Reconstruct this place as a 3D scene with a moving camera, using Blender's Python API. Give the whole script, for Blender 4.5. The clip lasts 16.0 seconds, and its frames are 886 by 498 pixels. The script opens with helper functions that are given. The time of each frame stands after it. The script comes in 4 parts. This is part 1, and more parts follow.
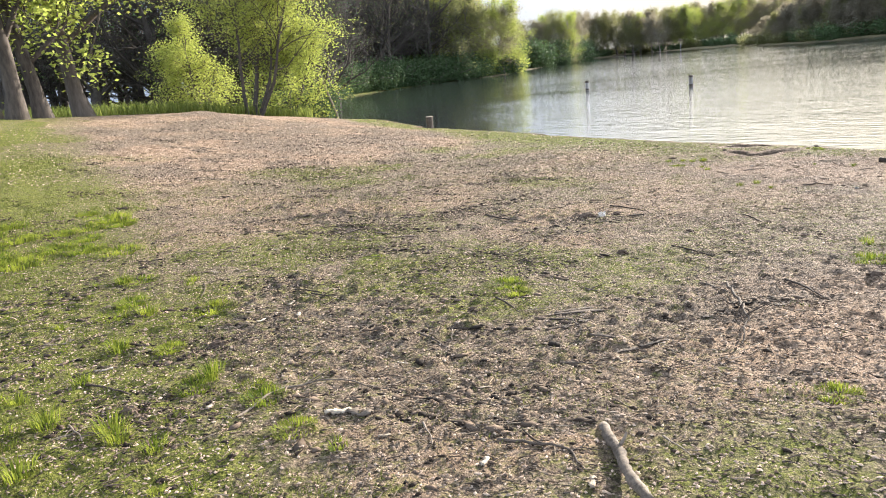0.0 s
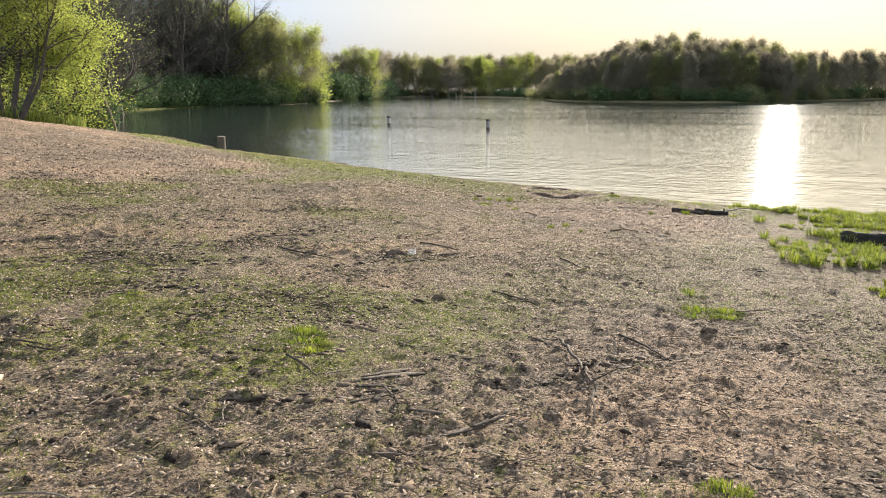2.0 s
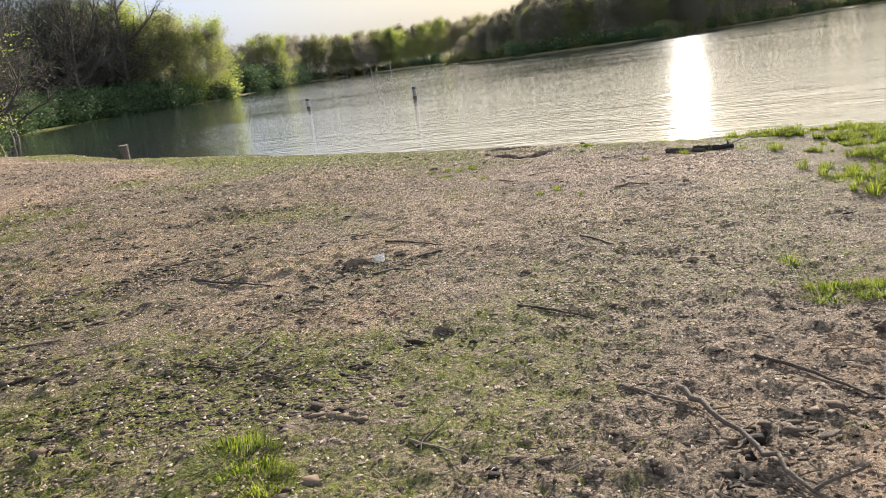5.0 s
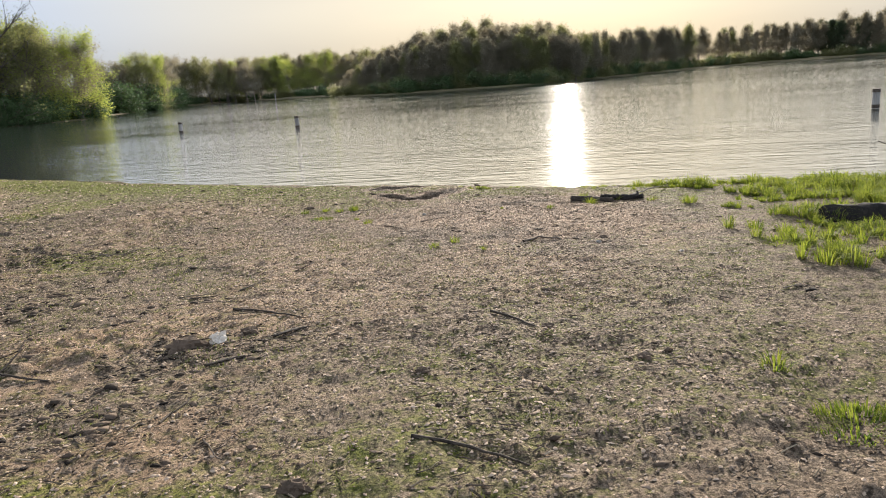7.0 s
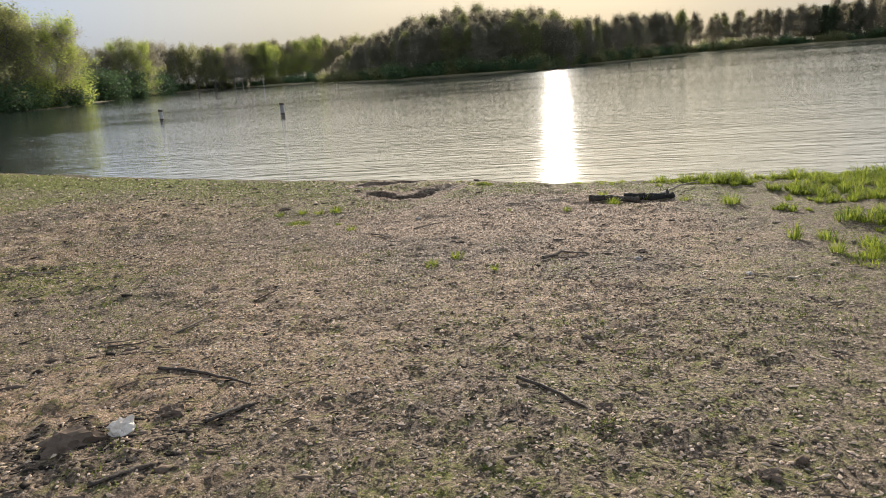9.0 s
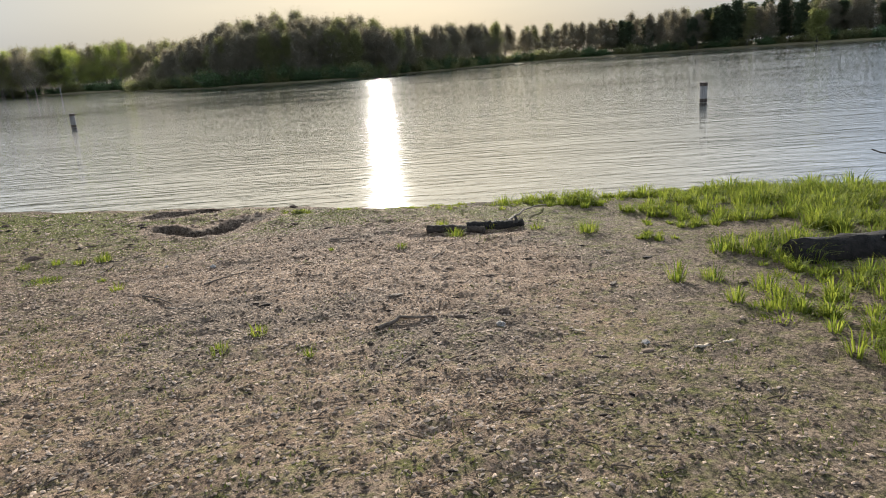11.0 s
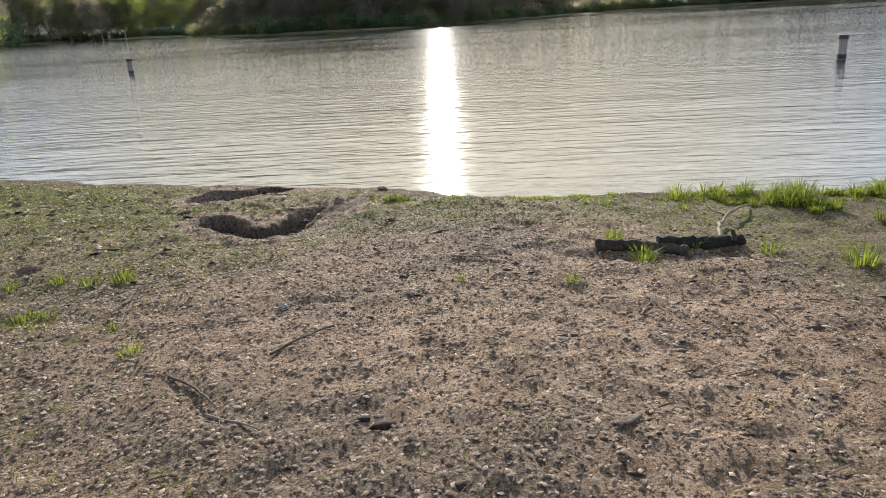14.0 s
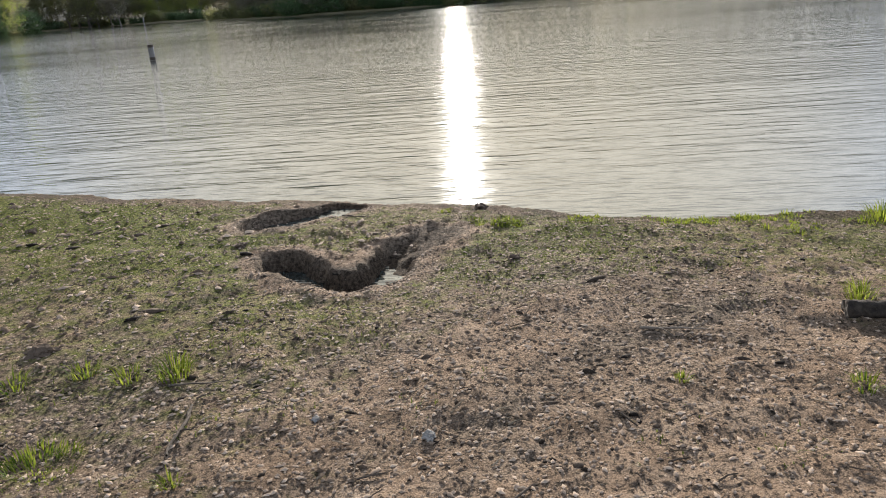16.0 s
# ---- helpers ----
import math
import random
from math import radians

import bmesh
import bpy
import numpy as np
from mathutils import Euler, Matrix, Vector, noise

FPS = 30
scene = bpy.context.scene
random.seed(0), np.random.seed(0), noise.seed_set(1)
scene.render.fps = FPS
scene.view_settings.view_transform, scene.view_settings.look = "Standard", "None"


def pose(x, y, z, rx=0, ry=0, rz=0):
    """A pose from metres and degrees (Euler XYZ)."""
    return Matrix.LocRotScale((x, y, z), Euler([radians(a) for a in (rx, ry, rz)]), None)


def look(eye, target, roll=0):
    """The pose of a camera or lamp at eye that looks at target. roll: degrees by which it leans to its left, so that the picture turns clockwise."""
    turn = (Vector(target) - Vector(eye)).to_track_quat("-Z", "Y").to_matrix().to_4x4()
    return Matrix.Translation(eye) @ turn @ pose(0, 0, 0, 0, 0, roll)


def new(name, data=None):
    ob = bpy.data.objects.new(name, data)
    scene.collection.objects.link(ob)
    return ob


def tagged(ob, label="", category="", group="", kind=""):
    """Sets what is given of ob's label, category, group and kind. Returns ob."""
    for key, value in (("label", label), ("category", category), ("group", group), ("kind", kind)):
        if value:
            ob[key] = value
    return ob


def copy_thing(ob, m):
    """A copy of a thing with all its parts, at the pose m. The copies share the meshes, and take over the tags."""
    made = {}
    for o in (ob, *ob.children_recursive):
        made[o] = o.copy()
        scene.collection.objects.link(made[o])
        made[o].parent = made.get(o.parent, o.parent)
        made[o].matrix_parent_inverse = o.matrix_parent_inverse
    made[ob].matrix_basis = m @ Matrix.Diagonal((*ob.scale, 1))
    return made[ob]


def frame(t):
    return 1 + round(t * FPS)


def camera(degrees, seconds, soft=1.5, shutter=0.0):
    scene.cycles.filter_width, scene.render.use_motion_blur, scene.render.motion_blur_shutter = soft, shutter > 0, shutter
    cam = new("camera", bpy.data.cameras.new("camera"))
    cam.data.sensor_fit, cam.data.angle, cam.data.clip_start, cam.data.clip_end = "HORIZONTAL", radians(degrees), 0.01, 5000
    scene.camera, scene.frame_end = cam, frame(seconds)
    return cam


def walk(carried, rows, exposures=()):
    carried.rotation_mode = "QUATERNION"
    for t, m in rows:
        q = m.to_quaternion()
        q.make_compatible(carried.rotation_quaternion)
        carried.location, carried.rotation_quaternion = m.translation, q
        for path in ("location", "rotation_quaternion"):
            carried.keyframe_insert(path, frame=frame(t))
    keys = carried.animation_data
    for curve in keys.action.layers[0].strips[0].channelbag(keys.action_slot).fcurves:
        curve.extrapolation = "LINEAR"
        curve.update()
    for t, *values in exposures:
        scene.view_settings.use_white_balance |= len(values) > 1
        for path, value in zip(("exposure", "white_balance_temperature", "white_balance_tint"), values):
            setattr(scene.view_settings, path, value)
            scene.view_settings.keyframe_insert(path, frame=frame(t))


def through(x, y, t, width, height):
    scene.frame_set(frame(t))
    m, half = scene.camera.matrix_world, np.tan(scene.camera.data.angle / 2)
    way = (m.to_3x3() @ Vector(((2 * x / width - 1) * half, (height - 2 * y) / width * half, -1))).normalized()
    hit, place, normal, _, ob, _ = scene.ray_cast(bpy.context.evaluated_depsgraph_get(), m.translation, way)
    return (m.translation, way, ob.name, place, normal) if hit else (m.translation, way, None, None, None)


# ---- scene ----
cam = camera(62.4, 16.0, soft=1.0)
PATH = [
    (0, (0.316, 0.574, 1.433), (0.257, 2.515, 0.952), -6.2),
    (0.5, (0.304, 0.898, 1.387), (0.449, 2.838, 0.927), -2.6),
    (1, (0.344, 1.265, 1.297), (0.728, 3.175, 0.845), -0.7),
    (1.5, (0.412, 1.641, 1.211), (0.877, 3.536, 0.771), -0.4),
    (2, (0.385, 2.041, 1.155), (0.883, 3.931, 0.73), -0.3),
    (2.5, (0.433, 2.45, 1.055), (0.893, 4.352, 0.643), -1.2),
    (3, (0.461, 2.92, 0.984), (0.844, 4.841, 0.577), -3.1),
    (3.5, (0.522, 3.363, 0.914), (0.85, 5.291, 0.5), -5.1),
    (4, (0.549, 3.828, 0.914), (0.911, 5.747, 0.48), -6.9),
    (4.5, (0.599, 4.28, 0.86), (1.084, 6.163, 0.392), -7.7),
    (5, (0.727, 4.706, 0.831), (1.37, 6.531, 0.326), -8.1),
    (5.2, (0.767, 4.876, 0.808), (1.472, 6.675, 0.291), -8.2),
    (7.3, (1.579, 6.55, 0.646), (2.55, 8.241, 0.201), -4.2),
    (7.5, (1.653, 6.687, 0.62), (2.635, 8.371, 0.171), -4.2),
    (8, (1.854, 7.016, 0.599), (2.819, 8.704, 0.13), -4.1),
    (8.2, (1.94, 7.17, 0.603), (2.886, 8.866, 0.127), -4.2),
    (10.3, (2.844, 8.74, 0.566), (3.957, 10.323, 0.061), -5.1),
    (10.5, (3.005, 8.863, 0.563), (4.169, 10.409, 0.058), -4.9),
    (11, (3.333, 9.21, 0.543), (4.662, 10.62, 0.048), -3.9),
    (11.5, (3.62, 9.552, 0.543), (5.106, 10.806, 0.073), -3.2),
    (12, (3.865, 9.96, 0.53), (5.408, 11.146, 0.069), -2.9),
    (12.5, (4.041, 10.394, 0.515), (5.556, 11.601, 0.016), -2.9),
    (13, (4.264, 10.817, 0.466), (5.697, 12.1, -0.08), -2.9),
    (13.5, (4.41, 11.287, 0.443), (5.73, 12.67, -0.145), -2.8),
    (14, (4.547, 11.78, 0.438), (5.738, 13.267, -0.171), -3.2),
    (14.5, (4.619, 12.266, 0.435), (5.741, 13.801, -0.185), -3.9),
    (15, (4.722, 12.72, 0.413), (5.827, 14.26, -0.225), -4.3),
    (15.5, (4.865, 13.16, 0.416), (5.973, 14.694, -0.232), -4.5),
    (16, (4.974, 13.618, 0.43), (6.112, 15.127, -0.226), -4.4),
]
walk(cam, [(t, look(eye, target, roll)) for t, eye, target, roll in PATH], exposures=((0.0, 2.12, 5950, 12), (1.0, 1.88, 6100, 11), (2.5, 1.68, 6300, 10), (5.0, 1.66, 6150, 12), (7.5, 1.40, 6200, 11), (11.5, 1.20, 5950, 10), (14.5, 1.20, 5900, 11), (16.0, 1.08, 5900, 11)))

# ---- world, sun ----
WATER_Z = -1.43
SUN_AZ, SUN_EL = 39.2, 14.0
world = bpy.data.worlds.new("sky_world")
scene.world = world
world.use_nodes = True
wn = world.node_tree
sky = wn.nodes.new("ShaderNodeTexSky")
sky.sky_type = "NISHITA"
sky.sun_disc = False
sky.sun_elevation = radians(SUN_EL)
sky.sun_rotation = radians(SUN_AZ)
sky.air_density, sky.dust_density, sky.ozone_density = 1.0, 1.5, 1.0
wn.nodes["Background"].inputs["Strength"].default_value = 0.052
_a, _e = radians(SUN_AZ), radians(SUN_EL)
TO_SUN = (math.sin(_a) * math.cos(_e), math.cos(_a) * math.cos(_e), math.sin(_e))


def world_node(kind, **values):
    n = wn.nodes.new(kind)
    for key, value in values.items():
        n.inputs[key.replace("_", " ")].default_value = value
    return n


# thin high cloud in front of the clear sky: bluish away from the sun, warm and brighter about it, dimmer at the
# horizon, with an added bright band above the view to light the water
coords = wn.nodes.new("ShaderNodeTexCoord")
stretch = world_node("ShaderNodeMapping", Scale=(1.0, 1.0, 5.0))
wn.links.new(coords.outputs["Generated"], stretch.inputs["Vector"])
cloud = world_node("ShaderNodeTexNoise", Scale=2.2, Detail=4.0)
wn.links.new(stretch.outputs["Vector"], cloud.inputs["Vector"])
thick = world_node("ShaderNodeMapRange", From_Min=0.3, From_Max=0.7, To_Min=0.94, To_Max=0.97)
wn.links.new(cloud.outputs["Fac"], thick.inputs["Value"])
facing = wn.nodes.new("ShaderNodeVectorMath")
facing.operation = "DOT_PRODUCT"
facing.inputs[1].default_value = TO_SUN
wn.links.new(coords.outputs["Generated"], facing.inputs[0])
about = world_node("ShaderNodeMapRange", From_Min=0.72, From_Max=1.0, To_Min=0.0, To_Max=1.0)
about.interpolation_type = "SMOOTHSTEP"
wn.links.new(facing.outputs["Value"], about.inputs["Value"])
tint = wn.nodes.new("ShaderNodeMix")
tint.data_type = "RGBA"
tint.inputs["A"].default_value, tint.inputs["B"].default_value = (5.1, 5.9, 7.1, 1), (7.8, 6.9, 5.2, 1)
wn.links.new(about.outputs["Result"], tint.inputs["Factor"])
height = wn.nodes.new("ShaderNodeSeparateXYZ")
wn.links.new(coords.outputs["Generated"], height.inputs[0])
# added bright band near 16 degrees up for the water; zenith dimmed for shadows
lift = wn.nodes.new("ShaderNodeValToRGB")
lift.color_ramp.interpolation = "EASE"
for _ in range(3):
    lift.color_ramp.elements.new(0.5)
for e, (p, v) in zip(lift.color_ramp.elements, ((0.0, 0.215), (0.11, 0.31), (0.27, 1.0), (0.5, 0.5), (1.0, 0.08))):
    e.position, e.color = p, (v, v, v, 1)
wn.links.new(height.outputs["Z"], lift.inputs["Fac"])
banded_cloud = wn.nodes.new("ShaderNodeVectorMath")
banded_cloud.operation = "SCALE"
wn.links.new(tint.outputs["Result"], banded_cloud.inputs[0])
boost = wn.nodes.new("ShaderNodeMath")
boost.operation = "MULTIPLY"
boost.inputs[1].default_value = 2.6
wn.links.new(lift.outputs["Color"], boost.inputs[0])
wn.links.new(boost.outputs[0], banded_cloud.inputs["Scale"])
veil = wn.nodes.new("ShaderNodeMix")
veil.data_type = "RGBA"
wn.links.new(thick.outputs["Result"], veil.inputs["Factor"])
wn.links.new(sky.outputs[0], veil.inputs["A"])
wn.links.new(banded_cloud.outputs["Vector"], veil.inputs["B"])
wn.links.new(veil.outputs["Result"], wn.nodes["Background"].inputs["Color"])
sun = new("sun", bpy.data.lights.new("sun", "SUN"))
sun.data.energy, sun.data.angle, sun.data.color = 5.0, radians(0.6), (1.0, 0.90, 0.75)
sun.matrix_world = look((0, 0, 0), tuple(-c for c in TO_SUN))


# ---- materials ----
def nodes_of(name):
    m = bpy.data.materials.new(name)
    m.use_nodes = True
    return m, m.node_tree, m.node_tree.nodes["Principled BSDF"]


def node(nt, kind, **values):
    n = nt.nodes.new(kind)
    for key, value in values.items():
        n.inputs[key.replace("_", " ")].default_value = value
    return n


def noise_of(nt, vec, scale, detail=4.0, rough=0.55):
    n = node(nt, "ShaderNodeTexNoise", Scale=scale, Detail=detail, Roughness=rough)
    if vec is not None:
        nt.links.new(vec, n.inputs["Vector"])
    return n.outputs["Fac"]


def ramp(nt, fac, stops):
    n = nt.nodes.new("ShaderNodeValToRGB")
    el = n.color_ramp.elements
    while len(el) < len(stops):
        el.new(0.5)
    for e, (p, c) in zip(el, stops):
        e.position, e.color = p, (*c, 1) if len(c) == 3 else c
    nt.links.new(fac, n.inputs["Fac"])
    return n.outputs["Color"]


def blend(nt, fac, a, b, mode="MIX"):
    n = nt.nodes.new("ShaderNodeMix")
    n.data_type, n.blend_type = "RGBA", mode
    for sock, v in ((n.inputs["Factor"], fac), (n.inputs["A"], a), (n.inputs["B"], b)):
        if isinstance(v, (int, float)):
            sock.default_value = v
        elif isinstance(v, tuple):
            sock.default_value = (*v, 1)
        else:
            nt.links.new(v, sock)
    return n.outputs["Result"]


def maths(nt, op, a, b=0.0, clamp=False):
    n = nt.nodes.new("ShaderNodeMath")
    n.operation, n.use_clamp = op, clamp
    for sock, v in zip(n.inputs, (a, b)):
        if isinstance(v, (int, float)):
            sock.default_value = v
        else:
            nt.links.new(v, sock)
    return n.outputs[0]


def bump(nt, bsdf, height, strength, distance):
    n = node(nt, "ShaderNodeBump", Strength=strength, Distance=distance)
    nt.links.new(height, n.inputs["Height"])
    nt.links.new(n.outputs["Normal"], bsdf.inputs["Normal"])


def place_of(nt, scale=(1, 1, 1), turn=0.0):
    g = nt.nodes.new("ShaderNodeTexCoord")
    r = nt.nodes.new("ShaderNodeMapping")
    r.inputs["Rotation"].default_value = (0, 0, turn)
    m = nt.nodes.new("ShaderNodeMapping")
    m.inputs["Scale"].default_value = scale
    nt.links.new(g.outputs["Object"], r.inputs["Vector"])
    nt.links.new(r.outputs["Vector"], m.inputs["Vector"])
    return m.outputs["Vector"]


def make_ground():
    m, nt, b = nodes_of("beach_soil")
    p = place_of(nt)
    big = noise_of(nt, p, 0.55, 5)
    mid = noise_of(nt, p, 4.0, 6, 0.65)
    fine = noise_of(nt, p, 38.0, 5, 0.7)
    sand = ramp(nt, mid, [(0.32, (0.19, 0.128, 0.085)), (0.5, (0.39, 0.275, 0.187)), (0.68, (0.53, 0.39, 0.277))])
    soil = ramp(nt, fine, [(0.38, (0.085, 0.064, 0.047)), (0.60, (0.36, 0.275, 0.20))])
    att = nt.nodes.new("ShaderNodeAttribute")
    att.attribute_name = "cover"
    sep = nt.nodes.new("ShaderNodeSeparateColor")
    nt.links.new(att.outputs["Color"], sep.inputs[0])
    moss, dirt_shade, wet_shade = sep.outputs[0], sep.outputs[1], sep.outputs[2]
    dmask = maths(nt, "ADD", maths(nt, "MULTIPLY", mid, 0.8), maths(nt, "SUBTRACT", dirt_shade, 0.62))
    dmask = maths(nt, "MULTIPLY", dmask, 2.6, True)
    col = blend(nt, dmask, sand, soil)
    col = blend(nt, ramp(nt, fine, [(0.39, (1, 1, 1)), (0.46, (0, 0, 0))]), col, (0.10, 0.077, 0.056))
    grit = noise_of(nt, p, 130.0, 3, 0.7)
    col = blend(nt, 0.55, col, ramp(nt, grit, [(0.38, (0.22, 0.20, 0.18)), (0.5, (0.9, 0.88, 0.84)), (0.62, (1.25, 1.22, 1.16))]), "MULTIPLY")
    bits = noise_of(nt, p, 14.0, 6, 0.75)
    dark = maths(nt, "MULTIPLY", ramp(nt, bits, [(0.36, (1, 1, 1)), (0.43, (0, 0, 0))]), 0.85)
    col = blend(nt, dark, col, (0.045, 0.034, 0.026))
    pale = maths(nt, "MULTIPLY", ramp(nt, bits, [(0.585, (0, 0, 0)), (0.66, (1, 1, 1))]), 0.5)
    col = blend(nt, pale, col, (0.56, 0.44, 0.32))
    beds = maths(nt, "MULTIPLY", ramp(nt, noise_of(nt, place_of(nt, (1.0, 1.6, 1), 0.5), 5.5, 6, 0.75), [(0.35, (1, 1, 1)), (0.43, (0, 0, 0))]), 0.6)
    col = blend(nt, beds, col, (0.075, 0.056, 0.042))
    green = ramp(nt, fine, [(0.38, (0.045, 0.052, 0.015)), (0.62, (0.23, 0.235, 0.05))])
    gmask = maths(nt, "ADD", maths(nt, "MULTIPLY", noise_of(nt, p, 9.0, 6, 0.7), 1.1), maths(nt, "SUBTRACT", moss, 0.90))
    gmask = maths(nt, "MULTIPLY", gmask, 3.5, True)
    col = blend(nt, gmask, col, green)
    # darkens the wet shore sand, and paints shade into the dug holes
    col = blend(nt, wet_shade, col, blend(nt, 1.0, col, (0.45, 0.43, 0.42), "MULTIPLY"))
    v = node(nt, "ShaderNodeTexVoronoi", Scale=55.0, Randomness=1.0)
    nt.links.new(p, v.inputs["Vector"])
    straw = ramp(nt, v.outputs["Distance"], [(0.10, (1, 1, 1)), (0.16, (0, 0, 0))])
    pick = nt.nodes.new("ShaderNodeSeparateColor")
    nt.links.new(v.outputs["Color"], pick.inputs[0])
    straw = maths(nt, "MULTIPLY", straw, maths(nt, "GREATER_THAN", pick.outputs[0], 0.8))
    col = blend(nt, straw, col, (0.52, 0.43, 0.30))
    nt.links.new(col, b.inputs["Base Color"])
    b.inputs["Roughness"].default_value = 0.95
    b.inputs["Specular IOR Level"].default_value = 0.05
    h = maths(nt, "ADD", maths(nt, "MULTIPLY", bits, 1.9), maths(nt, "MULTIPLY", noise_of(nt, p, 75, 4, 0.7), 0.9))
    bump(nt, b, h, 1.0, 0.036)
    return m


def make_water():
    m, nt, b = nodes_of("lake_water")
    b.inputs["Base Color"].default_value = (0.04, 0.047, 0.042, 1)
    b.inputs["Roughness"].default_value = 0.05
    b.inputs["IOR"].default_value = 1.65
    b.inputs["Specular IOR Level"].default_value = 1.0
    turn = radians(40)
    p1 = place_of(nt, (0.55, 2.5, 1), turn)
    p2 = place_of(nt, (0.55, 3.3, 1), turn + 0.12)
    p3 = place_of(nt, (1, 1, 1))
    patch = ramp(nt, noise_of(nt, place_of(nt, (0.03, 0.09, 1), turn), 1.0, 3), [(0.35, (0.35, 0.35, 0.35)), (0.65, (1, 1, 1))])
    h = maths(nt, "ADD", maths(nt, "MULTIPLY", noise_of(nt, p1, 1.7, 2, 0.5), 1.0), maths(nt, "MULTIPLY", noise_of(nt, p2, 4.6, 3, 0.5), 0.29))
    h = maths(nt, "ADD", h, maths(nt, "MULTIPLY", noise_of(nt, place_of(nt, (0.5, 1.0, 1), turn - 0.1), 0.5, 2), 0.9))
    h = maths(nt, "ADD", h, maths(nt, "MULTIPLY", noise_of(nt, place_of(nt, (0.9, 1.7, 1), turn + 0.3), 1.1, 2), 0.55))
    h = maths(nt, "MULTIPLY", h, patch)
    xyz = nt.nodes.new("ShaderNodeSeparateXYZ")
    nt.links.new(p3, xyz.inputs[0])
    calm = maths(nt, "MULTIPLY", maths(nt, "ADD", maths(nt, "SUBTRACT", xyz.outputs[0], maths(nt, "MULTIPLY", xyz.outputs[1], 0.05)), 1.5), 0.14, True)
    h = maths(nt, "MULTIPLY", h, maths(nt, "ADD", maths(nt, "MULTIPLY", calm, 0.68), 0.32))
    bump(nt, b, h, 1.0, 0.036)
    return m


def make_leaf(name, lo, hi, through=0.5):
    m, nt, b = nodes_of(name)
    g = nt.nodes.new("ShaderNodeNewGeometry")
    info = nt.nodes.new("ShaderNodeObjectInfo")
    f = maths(nt, "ADD", maths(nt, "MULTIPLY", g.outputs["Random Per Island"], 0.75), maths(nt, "MULTIPLY", info.outputs["Random"], 0.25))
    col = ramp(nt, f, [(0.0, lo), (1.0, hi)])
    nt.links.new(col, b.inputs["Base Color"])
    b.inputs["Roughness"].default_value = 0.7
    b.inputs["Specular IOR Level"].default_value = 0.08
    t = nt.nodes.new("ShaderNodeBsdfTranslucent")
    nt.links.new(col, t.inputs["Color"])
    mix = nt.nodes.new("ShaderNodeMixShader")
    mix.inputs[0].default_value = through
    nt.links.new(b.outputs[0], mix.inputs[1])
    nt.links.new(t.outputs[0], mix.inputs[2])
    nt.links.new(mix.outputs[0], nt.nodes["Material Output"].inputs["Surface"])
    return m


def make_rough(name, lo, hi, scale=20.0, stretch=(1, 1, 1), depth=0.01, rough=0.9, grains=False):
    m, nt, b = nodes_of(name)
    p = place_of(nt, stretch)
    info = nt.nodes.new("ShaderNodeObjectInfo")
    n1 = noise_of(nt, p, scale, 6, 0.65)
    n2 = noise_of(nt, p, scale * 0.17, 4)
    f = maths(nt, "ADD", maths(nt, "MULTIPLY", n1, 0.7), maths(nt, "MULTIPLY", n2, 0.45))
    f = maths(nt, "ADD", f, maths(nt, "MULTIPLY", maths(nt, "SUBTRACT", info.outputs["Random"], 0.5), 0.3))
    if grains:
        g = nt.nodes.new("ShaderNodeNewGeometry")
        f = maths(nt, "ADD", maths(nt, "MULTIPLY", f, 0.5), maths(nt, "MULTIPLY", g.outputs["Random Per Island"], 0.62))
    nt.links.new(ramp(nt, f, [(0.35, lo), (0.85, hi)]), b.inputs["Base Color"])
    b.inputs["Roughness"].default_value = rough
    b.inputs["Specular IOR Level"].default_value = 0.06 if grains else 0.18
    bump(nt, b, n1, 0.8, depth)
    return m


M_GROUND = make_ground()
M_WATER = make_water()
M_BARK = make_rough("tree_bark", (0.035, 0.028, 0.022), (0.15, 0.12, 0.095), 9, (1, 1, 0.25), 0.04)
M_TWIG = make_rough("bare_twigs", (0.09, 0.075, 0.06), (0.25, 0.21, 0.165), 6)
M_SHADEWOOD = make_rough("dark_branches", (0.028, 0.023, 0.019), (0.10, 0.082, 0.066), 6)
M_WOOD = make_rough("weathered_wood", (0.07, 0.054, 0.04), (0.31, 0.25, 0.19), 30, (1, 1, 1), 0.006)
M_DARKWOOD = make_rough("rotten_dark_wood", (0.028, 0.022, 0.017), (0.16, 0.122, 0.09), 26, (1, 1, 1), 0.03)
M_ROT = make_rough("wet_rotten_log", (0.010, 0.009, 0.008), (0.055, 0.045, 0.036), 22, (1, 1, 1), 0.03)
M_CHIP = make_rough("pale_wood", (0.26, 0.20, 0.14), (0.52, 0.43, 0.32), 40)
M_CLOD = make_rough("dark_soil_clod", (0.035, 0.026, 0.019), (0.16, 0.115, 0.082), 45, (1, 1, 1), 0.008, grains=True)
M_CRUMB = make_rough("sandy_crumbs", (0.115, 0.080, 0.054), (0.66, 0.49, 0.35), 8, (1, 1, 1), 0.003, grains=True)
M_STRAW = make_rough("dry_straw", (0.13, 0.095, 0.062), (0.44, 0.35, 0.24), 40, grains=True)
M_FLAKE = make_rough("bark_flakes", (0.018, 0.014, 0.011), (0.13, 0.095, 0.068), 26, (1, 1, 1), 0.01, grains=True)
M_STONE = make_rough("grey_stone", (0.14, 0.125, 0.11), (0.38, 0.35, 0.31), 30, (1, 1, 1), 0.004, 0.8)
M_POST = make_rough("weathered_post", (0.16, 0.14, 0.12), (0.40, 0.37, 0.33), 25, (1, 1, 0.15), 0.006)
M_WHITE = make_rough("chalky_white", (0.45, 0.38, 0.31), (0.68, 0.60, 0.50), 30)
